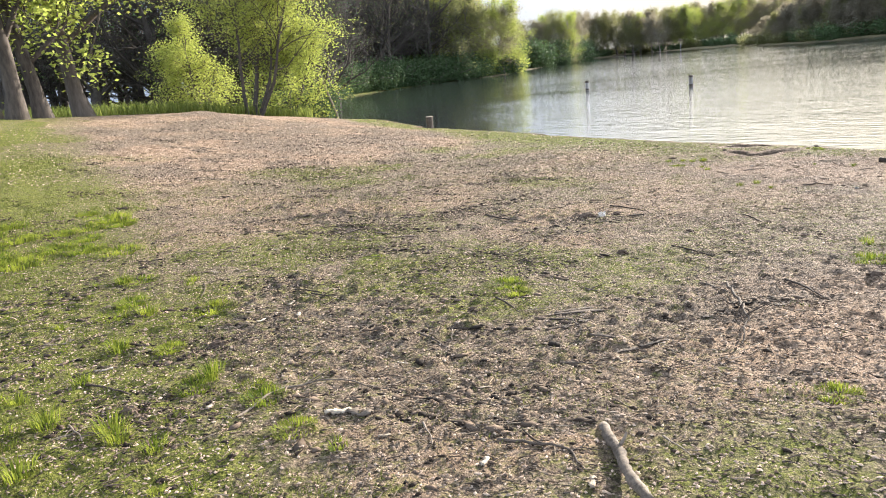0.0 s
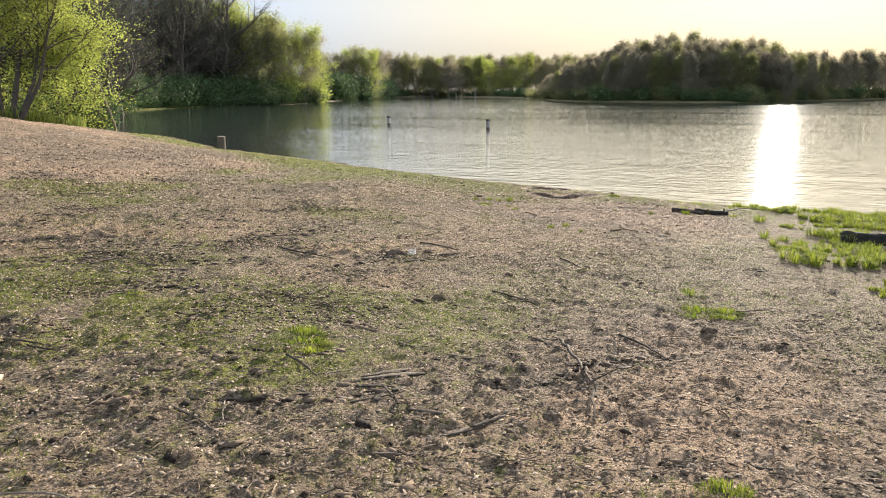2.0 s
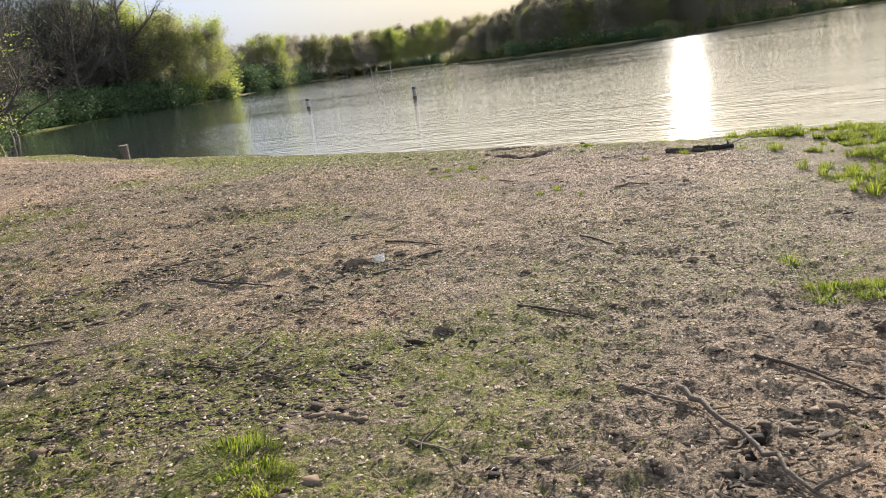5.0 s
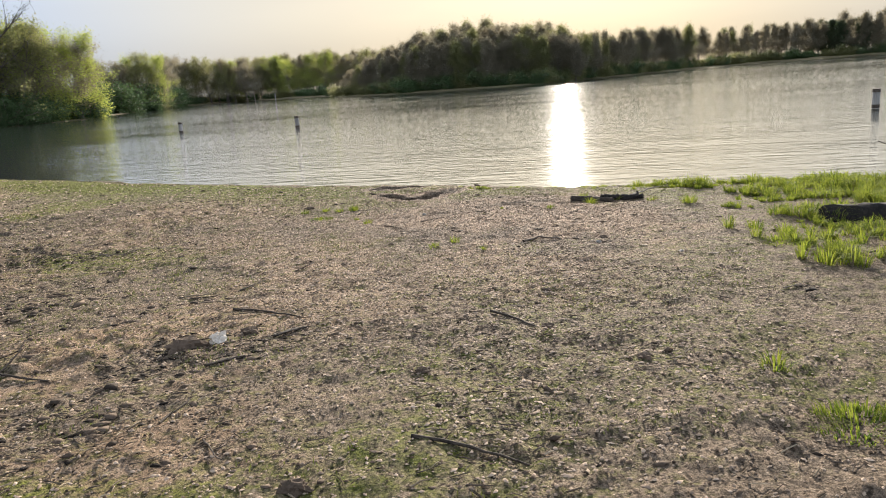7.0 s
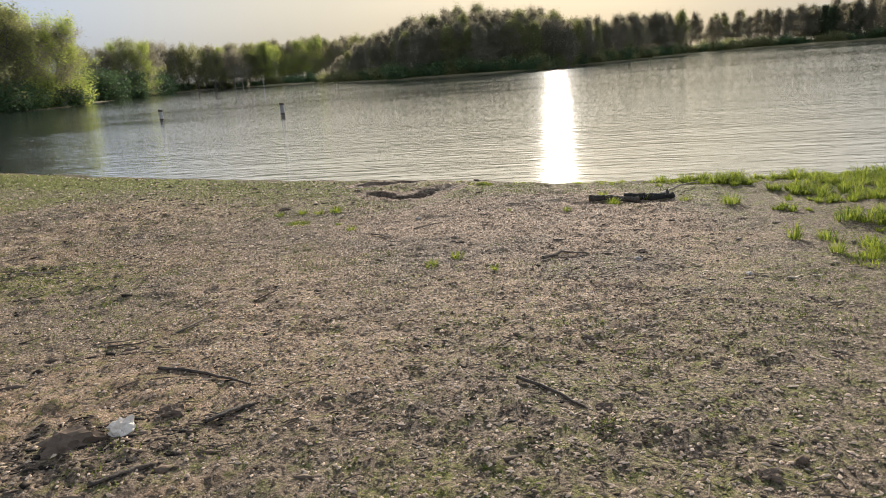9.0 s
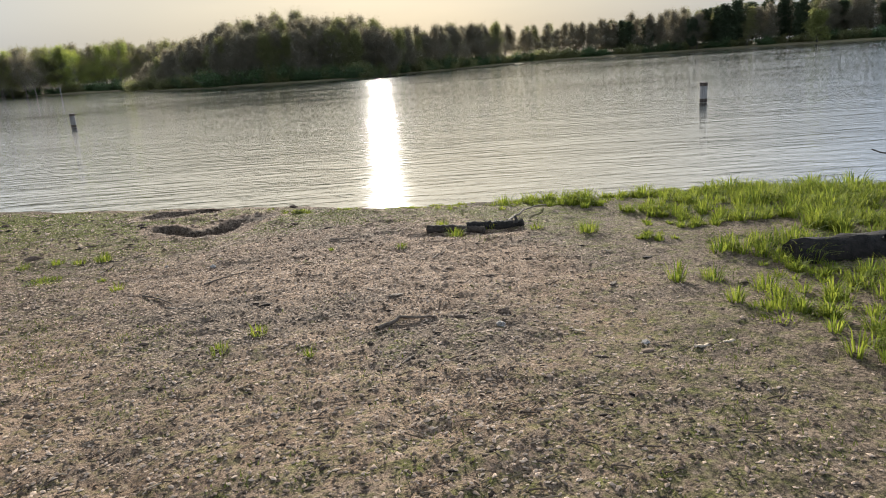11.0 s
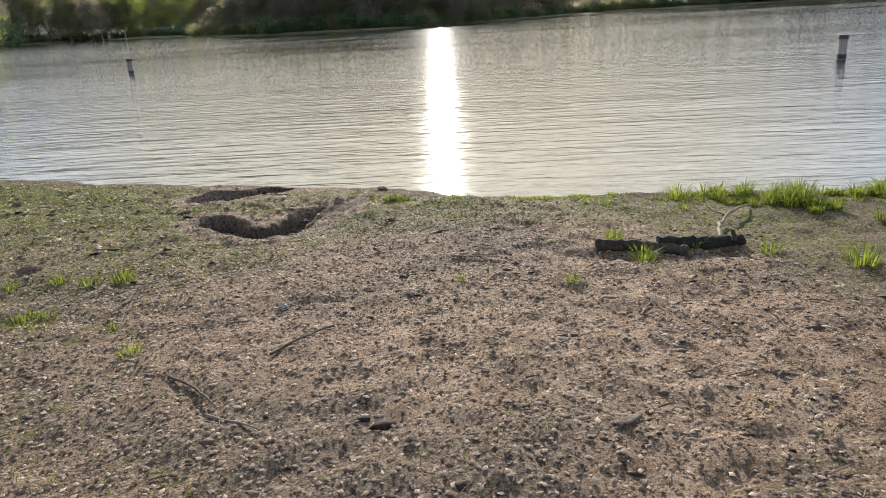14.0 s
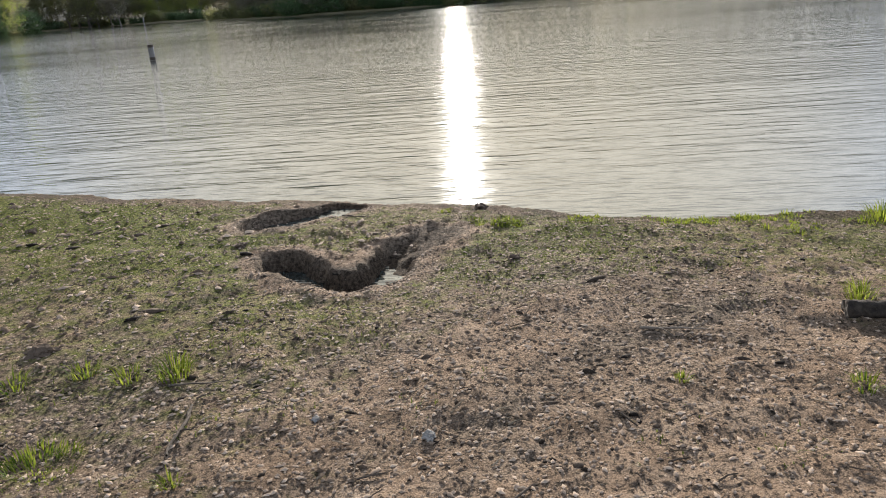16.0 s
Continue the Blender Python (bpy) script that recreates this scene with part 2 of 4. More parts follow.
M_LEAF_YELLOW = make_leaf("spring_leaf_yellow", (0.20, 0.25, 0.045), (0.40, 0.42, 0.10), 0.55)
M_LEAF_GREEN = make_leaf("spring_leaf_green", (0.13, 0.15, 0.05), (0.28, 0.28, 0.09), 0.5)
M_LEAF_DARK = make_leaf("shrub_leaf_dark", (0.045, 0.075, 0.032), (0.10, 0.145, 0.055), 0.25)
M_LEAF_BUD = make_leaf("budding_twigs", (0.16, 0.14, 0.10), (0.27, 0.235, 0.155), 0.55)
M_LEAF_OLIVE = make_leaf("opening_olive_leaf", (0.135, 0.14, 0.06), (0.26, 0.25, 0.10), 0.55)
M_LEAF_PINE = make_leaf("pine_needles", (0.03, 0.042, 0.022), (0.07, 0.085, 0.04), 0.3)
M_GRASS = make_leaf("grass_lush", (0.035, 0.075, 0.010), (0.32, 0.345, 0.045), 0.55)
M_GRASS_SHORT = make_leaf("grass_short", (0.045, 0.065, 0.014), (0.18, 0.195, 0.04), 0.45)
M_REED = make_leaf("grass_far", (0.07, 0.10, 0.02), (0.20, 0.22, 0.05), 0.45)


# ---- mesh helpers ----
def mesh_np(name, verts, faces, mat, smooth=False):
    """A mesh from an array of places and an array of faces with the same number of corners."""
    verts, faces = np.asarray(verts, np.float32), np.asarray(faces, np.int32)
    me = bpy.data.meshes.new(name)
    k = faces.shape[1]
    me.vertices.add(len(verts))
    me.vertices.foreach_set("co", verts.ravel())
    me.loops.add(faces.size)
    me.loops.foreach_set("vertex_index", faces.ravel())
    me.polygons.add(len(faces))
    me.polygons.foreach_set("loop_start", np.arange(0, faces.size, k, dtype=np.int32))
    me.polygons.foreach_set("loop_total", np.full(len(faces), k, np.int32))
    if smooth:
        me.polygons.foreach_set("use_smooth", np.ones(len(faces), bool))
    me.update(calc_edges=True)
    me.materials.append(mat)
    return me


def part(name, me, parent, label="", local=None):
    ob = new(name, me)
    ob.parent = parent
    if local is not None:
        ob.matrix_basis = local
    return tagged(ob, label)


def empty(name, label, category, group="", m=None):
    ob = tagged(new(name), label, category, group)
    ob.empty_display_size = 0.1
    if m is not None:
        ob.matrix_basis = m
    return ob


_TAB = np.random.RandomState(7).rand(256, 256)


def vnoise(x, y):
    xi, yi = np.floor(x).astype(int), np.floor(y).astype(int)
    fx, fy = x - xi, y - yi
    fx, fy = fx * fx * (3 - 2 * fx), fy * fy * (3 - 2 * fy)
    a, b = _TAB[xi & 255, yi & 255], _TAB[(xi + 1) & 255, yi & 255]
    c, d = _TAB[xi & 255, (yi + 1) & 255], _TAB[(xi + 1) & 255, (yi + 1) & 255]
    return (a * (1 - fx) + b * fx) * (1 - fy) + (c * (1 - fx) + d * fx) * fy - 0.5


def fbm(x, y, scale, octaves=3):
    out, amp = 0, 1.0
    for i in range(octaves):
        out = out + amp * vnoise(x * scale + 17.3 * i, y * scale + 5.1 * i)
        scale, amp = scale * 2.07, amp * 0.5
    return out


def smooth(v, a, b):
    t = np.clip((v - a) / (b - a), 0, 1)
    return t * t * (3 - 2 * t)


# ---- shape of the land ----
NEAR_SHORE = [(-14, 58.5), (-10.5, 56.5), (-7.5, 53.5), (-4.1, 48), (-0.9, 37.2), (2.3, 31), (6.0, 23.5), (7.6, 20.8), (9.0, 18.5), (9.8, 17.3), (10.7, 16.1),
              (11.6, 14.9), (12.9, 13.8), (14.05, 12.1), (16, 9), (20, 4), (27, -3), (40, -14), (60, -26)]
FAR_SHORE = [(60, -26), (110, -20), (132, 12), (137, 26), (165, 47), (185, 56), (232, 66), (229, 92), (225, 127), (192, 151), (156, 147), (122, 132), (102, 128), (87, 121),
             (77, 124), (69, 138), (68, 160), (79, 206), (74, 234), (72, 282), (47, 256), (25, 198), (16.5, 161), (11, 150), (-3, 138), (-10, 124),
             (-14, 108), (-24, 88), (-25, 68), (-14, 58.5)]


def dist_to(line, x, y):
    best = np.full(np.shape(x), 1e9)
    for (ax, ay), (bx, by) in zip(line[:-1], line[1:]):
        dx, dy = bx - ax, by - ay
        t = np.clip(((x - ax) * dx + (y - ay) * dy) / (dx * dx + dy * dy), 0, 1)
        best = np.minimum(best, np.hypot(x - ax - t * dx, y - ay - t * dy))
    return best


def in_poly(poly, x, y):
    hit = np.zeros(np.shape(x), bool)
    for (ax, ay), (bx, by) in zip(poly, poly[1:] + poly[:1]):
        if ay != by:
            hit ^= ((ay > y) != (by > y)) & (x < (bx - ax) * (y - ay) / (by - ay) + ax)
    return hit


LAKE = NEAR_SHORE[:-1] + FAR_SHORE[:-1]
HOLE_A = [(7.05, 18.3), (7.02, 17.85), (7.15, 17.58), (7.45, 17.6), (7.75, 17.85), (8.25, 18.0)]
HOLE_B = [(7.4, 19.35), (7.75, 19.45), (8.15, 19.4)]
GRASS_EDGE = [(10.9, 16.2), (10.5, 15.3), (9.9, 14.2), (9.75, 13.3), (9.4, 12.5), (8.7, 12.2), (8.4, 11.5), (7.9, 11.0), (7.2, 9.6), (6.6, 8.4), (6.3, 6.0), (18, 2), (22, 8), (14.6, 12.2),
              (13.2, 13.9), (11.8, 15.0)]


def land(x, y, detail=True):
    """Height of the ground, and the way to the shore (land positive)."""
    x, y = np.asarray(x, float), np.asarray(y, float)
    sn, sf = dist_to(NEAR_SHORE, x, y), dist_to(FAR_SHORE, x, y)
    inside = in_poly(LAKE, x, y)
    s = np.where(inside, -1, 1) * np.minimum(sn, sf)
    near = sn < 60
    s = s + np.where(near, 0.30 * fbm(x, y, 0.8, 3), 3.0 * fbm(x, y, 0.05, 2))
    yc, xc = np.clip(y, -4, 60), np.clip(x, -30, 40)
    z1 = -0.738 - 0.033 * xc - 0.0174 * yc + 0.007 * np.maximum(0, 7 - yc) ** 2 + 0.030 * np.clip(3.5 - yc, 0, 4) ** 2
    z1 = z1 + 2.1 * smooth(-0.8 * x + 0.35 * y, 8, 27) + 0.9 * smooth(-x, 13.5, 21)
    top = WATER_Z + 0.03 + 0.11 * np.maximum(s, 0) + 0.01 * np.maximum(s, 0) ** 2
    z1 = np.minimum(z1, top)
    hill = 3.2 * smooth(np.hypot((x - 104) / 1.3, y - 176), 52, 10)
    z2 = WATER_Z + 0.10 + 0.035 * np.minimum(np.maximum(s, 0), 40) + hill * smooth(s, 2, 30)
    w = sf ** 2 / (sf ** 2 + sn ** 2 + 1e-9)
    z = z1 * w + z2 * (1 - w)
    z = np.where(s < 0, WATER_Z + np.maximum(0.10 * s, -1.6), z)
    if detail:
        k = smooth(s, -0.4, 0.6) * smooth(np.hypot(x - 4, y - 10), 60, 25)
        z = z + k * (0.05 * fbm(x, y, 0.35, 2) + 0.028 * fbm(x, y, 1.7, 2) + 0.024 * fbm(x, y, 6.0, 2))
        lump = np.maximum(0, fbm(x, y, 10.0, 3) - 0.10) * np.clip(1.0 + 2.5 * fbm(x, y, 0.6, 2), 0.1, 2)
        z = z + k * 0.052 * lump * (0.55 + 0.45 * smooth(x, 4.5, 1.0))
        foot = np.maximum(0, 0.30 - np.abs(vnoise(x * 3.3, y * 3.3)) * 3 - np.abs(vnoise(x * 3.1 + 40, y * 3.1)) * 2)
        z = z - k * 0.05 * foot
        jag = 0.11 * fbm(x, y, 5, 3)
        da, db = dist_to(HOLE_A, x, y) + jag, dist_to(HOLE_B, x, y) + jag
        z = z - 0.165 * smooth(da, 0.19, 0.11) * smooth(x, 8.4, 7.3) - 0.12 * smooth(db, 0.25, 0.15)
        z = z + 0.02 * smooth(np.abs(da - 0.30), 0.14, 0.0) * smooth(fbm(x, y, 3, 2), -0.1, 0.2)
        k2 = dist_to([(8.45, 15.3), (9.4, 14.3)], x + 0.10, y + 0.10)
        z = z - 0.02 * smooth(k2, 0.25, 0.05)
    return z, s


def zat(x, y):
    return float(land(np.array([x]), np.array([y]))[0][0])


def axis(lo, spans, hi, grow):
    """Grid lines: even steps within the spans (start, step), the last of which names the end, and growing ones outside."""
    mid = np.concatenate([np.arange(a, b, step) for (a, step), (b, _) in zip(spans[:-1], spans[1:])])
    left, right = [], []
    p, d = mid[0], spans[0][1]
    while p - d * grow > lo:
        d *= grow
        p -= d
        left.append(p)
    p, d = mid[-1], spans[-1][1]
    while p + d * grow < hi:
        d *= grow
        p += d
        right.append(p)
    return np.concatenate([[lo], left[::-1], mid, right, [hi]])


LITTER = [(0.97, 8.83), (0.22, 9.28), (-1.16, 10.18), (-1.0, 11.7), (-2.55, 16.5), (0.46, 12.42), (1.61, 16.1), (-0.56, 23.6), (-1.8, 8.85), (-2.0, 6.8), (-2.2, 5.4), (2.2, 11.4), (6.6, 12.3)]


def litter_spots(x, y):
    """Dark beds of leaf and bark litter."""
    best = np.zeros(np.shape(x))
    for cx, cy in LITTER:
        best = np.maximum(best, smooth(np.hypot((x - cx) / 1.5, y - cy) + 0.35 * fbm(x, y, 2.5, 2), 0.75, 0.2))
    return best


def streaks(x, y):
    """Short drifts of bark and leaf litter, washed out along the beach."""
    where = 0.35 + 0.65 * smooth(x + 0.18 * (y - 8), 4.5, 0.5)
    return smooth(fbm(x * 0.55 + 0.2 * y, y * 1.35, 1.7, 3), 0.13, 0.36) * where * smooth(y, 36, 26)


def cover_of(x, y, s):
    """Moss, dark dirt and wetness of the ground; the last two also carry shade painted into the holes."""
    left = smooth(-x - 0.9 * (np.clip(y, 3, 40) - 4) * 0.55 - 0.2 + 1.2 * fbm(x, y, 0.4, 2), -0.8, 2.2)
    shore = smooth(s, 4.5, 0.6) * smooth(s, 0.1, 0.6) * (0.45 + 0.55 * smooth(x, 8.0, 6.2))
    right = smooth(np.where(in_poly(GRASS_EDGE, x, y), 1, -1) * dist_to(GRASS_EDGE + GRASS_EDGE[:1], x, y) + 1.4 * fbm(x, y, 1.1, 3), -0.3, 1.2)
    verge = smooth(np.where(in_poly(GRASS_EDGE, x, y), 1, -1) * dist_to(GRASS_EDGE + GRASS_EDGE[:1], x, y) + 1.2 * fbm(x, y, 1.3, 3), -1.6, 0.4)
    patch = smooth(fbm(x, y, 0.45, 3), 0.05, 0.35)
    bare = smooth(np.hypot((x - 3.6) / 1.5, (y - 6.0) / 3.2), 1.2, 0.3) + smooth(np.hypot(x - 7.3, (y - 14.8)), 2.6, 1.2)
    moss = np.clip(0.37 + 0.27 * left + 0.33 * shore - 0.10 * right + 0.14 * patch * smooth(x, 5, 1) + 0.06 * patch - 0.22 * bare, 0, 1)
    moss = moss * smooth(np.minimum(dist_to(HOLE_A, x, y), dist_to(HOLE_B, x, y)), 0.15, 0.45)
    moss = np.where(np.hypot(x - 4, y - 10) > 45, np.where(x < -5, 0.85, 0.45), moss)
    sand = smooth(np.hypot((x + 8) / 1.0, (y - 36) / 1.6), 12, 6)
    moss = moss - 0.3 * sand * smooth(s, 1.5, 4)
    dirt_shade = np.clip(0.50 - 0.10 * smooth(x, 1.0, 4.0) + 0.9 * fbm(x, y, 0.5, 3) + 0.5 * litter_spots(x, y) + 0.55 * streaks(x, y) + 0.30 * right + 0.65 * verge + 0.25 * smooth(x - 0.45 * (y - 12), 6.5, 9.5) + 0.18 * smooth(np.hypot(x - 0.2, y - 9), 4.5, 1.5) + 0.3 * left - 0.12 * sand - 0.25 * bare + 0.7 * smooth(dist_to(HOLE_A, x, y), 0.3, 0.1) + 0.7 * smooth(dist_to(HOLE_B, x, y), 0.4, 0.15), 0, 1)
    dirt_shade = np.where(np.hypot(x - 4, y - 10) > 70, 1.0, dirt_shade)
    # wet sand along the shore; inside the holes this is painted shade
    hole = np.minimum(dist_to(HOLE_A, x, y), dist_to(HOLE_B, x, y))
    wet_shade = np.maximum(smooth(s, 0.55, 0.05), 0.9 * smooth(hole, 0.22, 0.12))
    return moss, dirt_shade, wet_shade


def build_ground():
    xs = axis(-3000, [(-12.0, 0.085), (-4.6, 0.04), (11.2, 0.06), (14.0, 0.06)], 3000, 1.05)
    ys = axis(-3000, [(3.3, 0.04), (20.4, 0.085), (38.0, 0.085)], 3000, 1.05)
    X, Y = np.meshgrid(xs, ys, indexing="ij")
    z, s = land(X.ravel(), Y.ravel())
    V = np.stack([X.ravel(), Y.ravel(), z], 1)
    nx, ny = len(xs), len(ys)
    i = (np.arange(nx - 1)[:, None] * ny + np.arange(ny - 1)[None, :]).ravel()
    F = np.stack([i, i + ny, i + ny + 1, i + 1], 1)
    me = mesh_np("ground", V, F, M_GROUND, True)
    moss, dirt_shade, wet_shade = cover_of(X.ravel(), Y.ravel(), s)
    c = me.color_attributes.new("cover", "FLOAT_COLOR", "POINT")
    c.data.foreach_set("color", np.stack([moss, dirt_shade, wet_shade, np.ones(len(wet_shade))], 1).astype(np.float32).ravel())
    ob = tagged(new("ground", me), "trampled sandy brown lake beach with moss and dark litter", "ground", kind="structure")
    return ob


build_ground()
water = mesh_np("water", [(-60, -60, WATER_Z), (420, -60, WATER_Z), (420, 420, WATER_Z), (-60, 420, WATER_Z)], [(0, 1, 2, 3)], M_WATER)
tagged(new("water", water), "rippled grey lake water shining in low sun", "lake", kind="structure")


# ---- branching wood ----
def tube(points, radii, sides):
    """Rings round a bent line: places and four-cornered faces."""
    P = np.asarray(points, float)
    T = np.gradient(P, axis=0)
    T /= np.linalg.norm(T, axis=1)[:, None] + 1e-9
    ref = np.array([0.31, 0.17, 0.93]) if abs(T[0][2]) < 0.8 else np.array([0.94, 0.2, 0.1])
    U = np.cross(T, ref)
    U /= np.linalg.norm(U, axis=1)[:, None] + 1e-9
    W = np.cross(T, U)
    a = np.arange(sides) * 2 * math.pi / sides
    R = np.asarray(radii)[:, None, None]
    V = P[:, None, :] + R * (np.cos(a)[None, :, None] * U[:, None, :] + np.sin(a)[None, :, None] * W[:, None, :])
    n = len(P)
    i = np.arange(n - 1)[:, None] * sides
    j = np.arange(sides)[None, :]
    k = (j + 1) % sides
    F = np.stack([i + j, i + k, i + k + sides, i + j + sides], 2).reshape(-1, 4)
    return V.reshape(-1, 3), F


class Wood:
    def __init__(self):
        self.v, self.f, self.n, self.tips = [], [], 0, []

    def add(self, points, radii, sides):
        V, F = tube(points, radii, sides)
        self.v.append(V)
        self.f.append(F + self.n)
        self.n += len(V)

    def mesh(self, name, mat):
        return mesh_np(name, np.concatenate(self.v), np.concatenate(self.f), mat, True)


def bend(rng, start, way, length, n, wobble, lift):
    pts, p, d = [np.array(start, float)], np.array(start, float), np.array(way, float)
    for _ in range(n):
        d = d + rng.normal(0, wobble, 3) + np.array([0, 0, lift])
        d /= np.linalg.norm(d)
        p = p + d * length / n
        pts.append(p)
    return np.array(pts)


def grow_tree(seed, height, r0, first=0.35, counts=(13, 5, 4), spread=0.42, angle=55, lift=0.10, lean=(0, 0), stems=1, droop=0.0, depth=3):
    rng = np.random.RandomState(seed)
    wood = Wood()
    for st in range(stems):
        az = rng.rand() * 6.28
        off = np.array([math.cos(az), math.sin(az), 0]) * (0 if stems == 1 else 0.25 + 0.25 * rng.rand())
        d = np.array([lean[0] + off[0] * 0.9, lean[1] + off[1] * 0.9, 1.0])
        trunk = bend(rng, off * 0.8 + np.array([0, 0, -0.25]), d / np.linalg.norm(d), height * (0.86 if st == 0 else 0.7), 9, 0.07, 0.04)
        rr = r0 * (1.0 if st == 0 else 0.75)
        rad = rr * np.linspace(1, 0.22, 10)
        rad[0] *= 1.45
        wood.add(trunk, rad, 9)
        for a in range(counts[0]):
            f = first + (1 - first) * (a + rng.rand()) / counts[0]
            x = f * 9
            i = min(int(x), 8)
            base = trunk[i] * (1 - x + i) + trunk[i + 1] * (x - i)
            th = a * 2.4 + rng.rand()
            el = radians(90 - angle * (1.15 - 0.55 * f) + rng.normal(0, 8))
            d = np.array([math.cos(th) * math.cos(el), math.sin(th) * math.cos(el), math.sin(el)])
            ln = height * spread * (1.1 - 0.65 * f) * (0.75 + 0.5 * rng.rand())
            b1 = bend(rng, base, d, ln, 6, 0.16, lift)
            r1 = rr * 0.42 * (1.1 - 0.6 * f)
            wood.add(b1, np.linspace(r1, r1 * 0.25, 7), 5)
            for b in range(counts[1]):
                q = 0.25 + 0.75 * (b + rng.rand()) / counts[1]
                j = min(int(q * 6), 5)
                d2 = (b1[j + 1] - b1[j]) / np.linalg.norm(b1[j + 1] - b1[j]) + rng.normal(0, 0.6, 3) + np.array([0, 0, lift - droop])
                b2 = bend(rng, b1[j], d2 / np.linalg.norm(d2), ln * 0.5 * (0.7 + 0.6 * rng.rand()), 4, 0.2, lift * 0.7 - droop)
                wood.add(b2, np.linspace(r1 * 0.38, r1 * 0.1, 5), 4)
                for c in range(counts[2]):
                    k = 1 + int(rng.rand() * 4)
                    d3 = d2 / np.linalg.norm(d2) + rng.normal(0, 0.7, 3) + np.array([0, 0, -droop])
                    b3 = bend(rng, b2[min(k, 4)], d3 / np.linalg.norm(d3), ln * 0.27 * (0.6 + 0.8 * rng.rand()), 3, 0.25, -droop)
                    wood.add(b3, np.linspace(max(r1 * 0.15, 0.006), 0.004, 4), 3)
                    wood.tips.append(b3)
                wood.tips.append(b2[2:])
    return wood, rng


def leaves_on(rng, tips, count, size, mat, name="crown", scatter=0.2, flat=0.5):
    """Many small four-cornered leaves about the outer twigs."""
    T = [t for t in tips]
    pick = rng.randint(0, len(T), count)
    C = np.empty((count, 3))
    for i, k in enumerate(pick):
        t = T[k]
        q = rng.rand() * (len(t) - 1)
        j = int(q)
        C[i] = t[j] + (t[j + 1] - t[j]) * (q - j)
    C += rng.normal(0, scatter, C.shape)
    A = rng.normal(0, 1, (count, 3))
    A[:, 2] *= flat
    A /= np.linalg.norm(A, axis=1)[:, None]
    B = np.cross(A, rng.normal(0, 1, (count, 3)))
    B /= np.linalg.norm(B, axis=1)[:, None]
    sz = size * (0.55 + 0.9 * rng.rand(count))[:, None]
    A, B = A * sz, B * sz * 0.55
    V = np.stack([C - A, C - B * 0.9 + A * 0.1, C + A, C + B], 1).reshape(-1, 3)
    F = np.arange(count * 4).reshape(-1, 4)
    return mesh_np(name, V, F, mat)


def tree(name, label, seed, height, r0, leaf_n, leaf_size, leaf_mat, wood_mat=None, scatter=0.25, group="", **kw):
    wood, rng = grow_tree(seed, height, r0, **kw)
    t = empty(name, label, "tree", group)
    part("trunk", wood.mesh("trunk", wood_mat or M_BARK), t)
    if leaf_n:
        part("crown", leaves_on(rng, wood.tips, leaf_n, leaf_size, leaf_mat, scatter=scatter), t)
    return t


def bush(name, label, seed, height, width, leaf_n, leaf_size, leaf_mat, group=""):
    rng = np.random.RandomState(seed)
    wood = Wood()
    for i in range(16):
        th = rng.rand() * 6.28
        d = np.array([math.cos(th) * 0.8, math.sin(th) * 0.8, 0.5 + rng.rand()])
        b = bend(rng, (rng.normal(0, 0.15), rng.normal(0, 0.15), -0.2), d / np.linalg.norm(d), height * (0.7 + 0.5 * rng.rand()), 5, 0.18, 0.03)
        b[:, :2] *= width / height
        wood.add(b, np.linspace(0.05, 0.012, 6), 5)
        wood.tips.append(b[1:])
        for j in range(7):
            k = 1 + rng.randint(0, 4)
            d2 = rng.normal(0, 1, 3)
            b2 = bend(rng, b[k], d2 / np.linalg.norm(d2), height * 0.34, 3, 0.25, -0.04)
            wood.add(b2, np.linspace(0.02, 0.005, 4), 3)
            wood.tips.append(b2)
            wood.tips.append(b2)
    t = empty(name, label, "shrub", group)
    part("branchwork", wood.mesh("branchwork", M_TWIG), t)
    part("crown", leaves_on(rng, wood.tips, leaf_n, leaf_size, leaf_mat, scatter=0.13 * height), t)
    return t


def at_bearing(az, d, ox=0.3, oy=0.6):
    return ox + d * math.sin(radians(az)), oy + d * math.cos(radians(az))


def stand(x, y, turn=0.0, size=1.0, tall=1.0, sink=0.0):
    z = float(land(np.array([x]), np.array([y]), False)[0][0]) - sink
    return pose(x, y, z, 0, 0, turn) @ Matrix.Diagonal((size, size, size * tall, 1))


rnd = random.Random(11)


def scatter_trees(kinds, spots):
    """Set each spot (x, y, size, tall) with a kind in turn; the first use of a kind moves the original."""
    used = set()
    for i, (x, y, size, tall) in enumerate(spots):
        k = kinds[rnd.randrange(len(kinds))] if i >= len(kinds) else kinds[i]
        m = stand(x, y, rnd.random() * 360, size, tall, 0.05)
        if k in used:
            copy_thing(k, m @ Matrix.Diagonal((1 / k.scale[0], 1 / k.scale[1], 1 / k.scale[2], 1)))
        else:
            k.matrix_basis = m
            used.add(k)

# ---- trees by the beach ----
OAK_LABEL = "tall rough-barked tree with bright yellow-green spring leaves"
oaks = [tree("tree", OAK_LABEL, 21, 13, 0.33, 15000, 0.10, M_LEAF_YELLOW, scatter=0.4, first=0.25, spread=0.5, lean=(0.05, 0.0), droop=0.06, group="trees on the lawn"),
        tree("tree", OAK_LABEL, 22, 12, 0.30, 14000, 0.10, M_LEAF_YELLOW, scatter=0.4, first=0.22, spread=0.5, lean=(0.12, 0.02), droop=0.06, group="trees on the lawn"),
        tree("tree", OAK_LABEL, 23, 13, 0.36, 15000, 0.10, M_LEAF_YELLOW, scatter=0.4, first=0.25, spread=0.55, lean=(-0.06, 0.0), droop=0.08, group="trees on the lawn")]
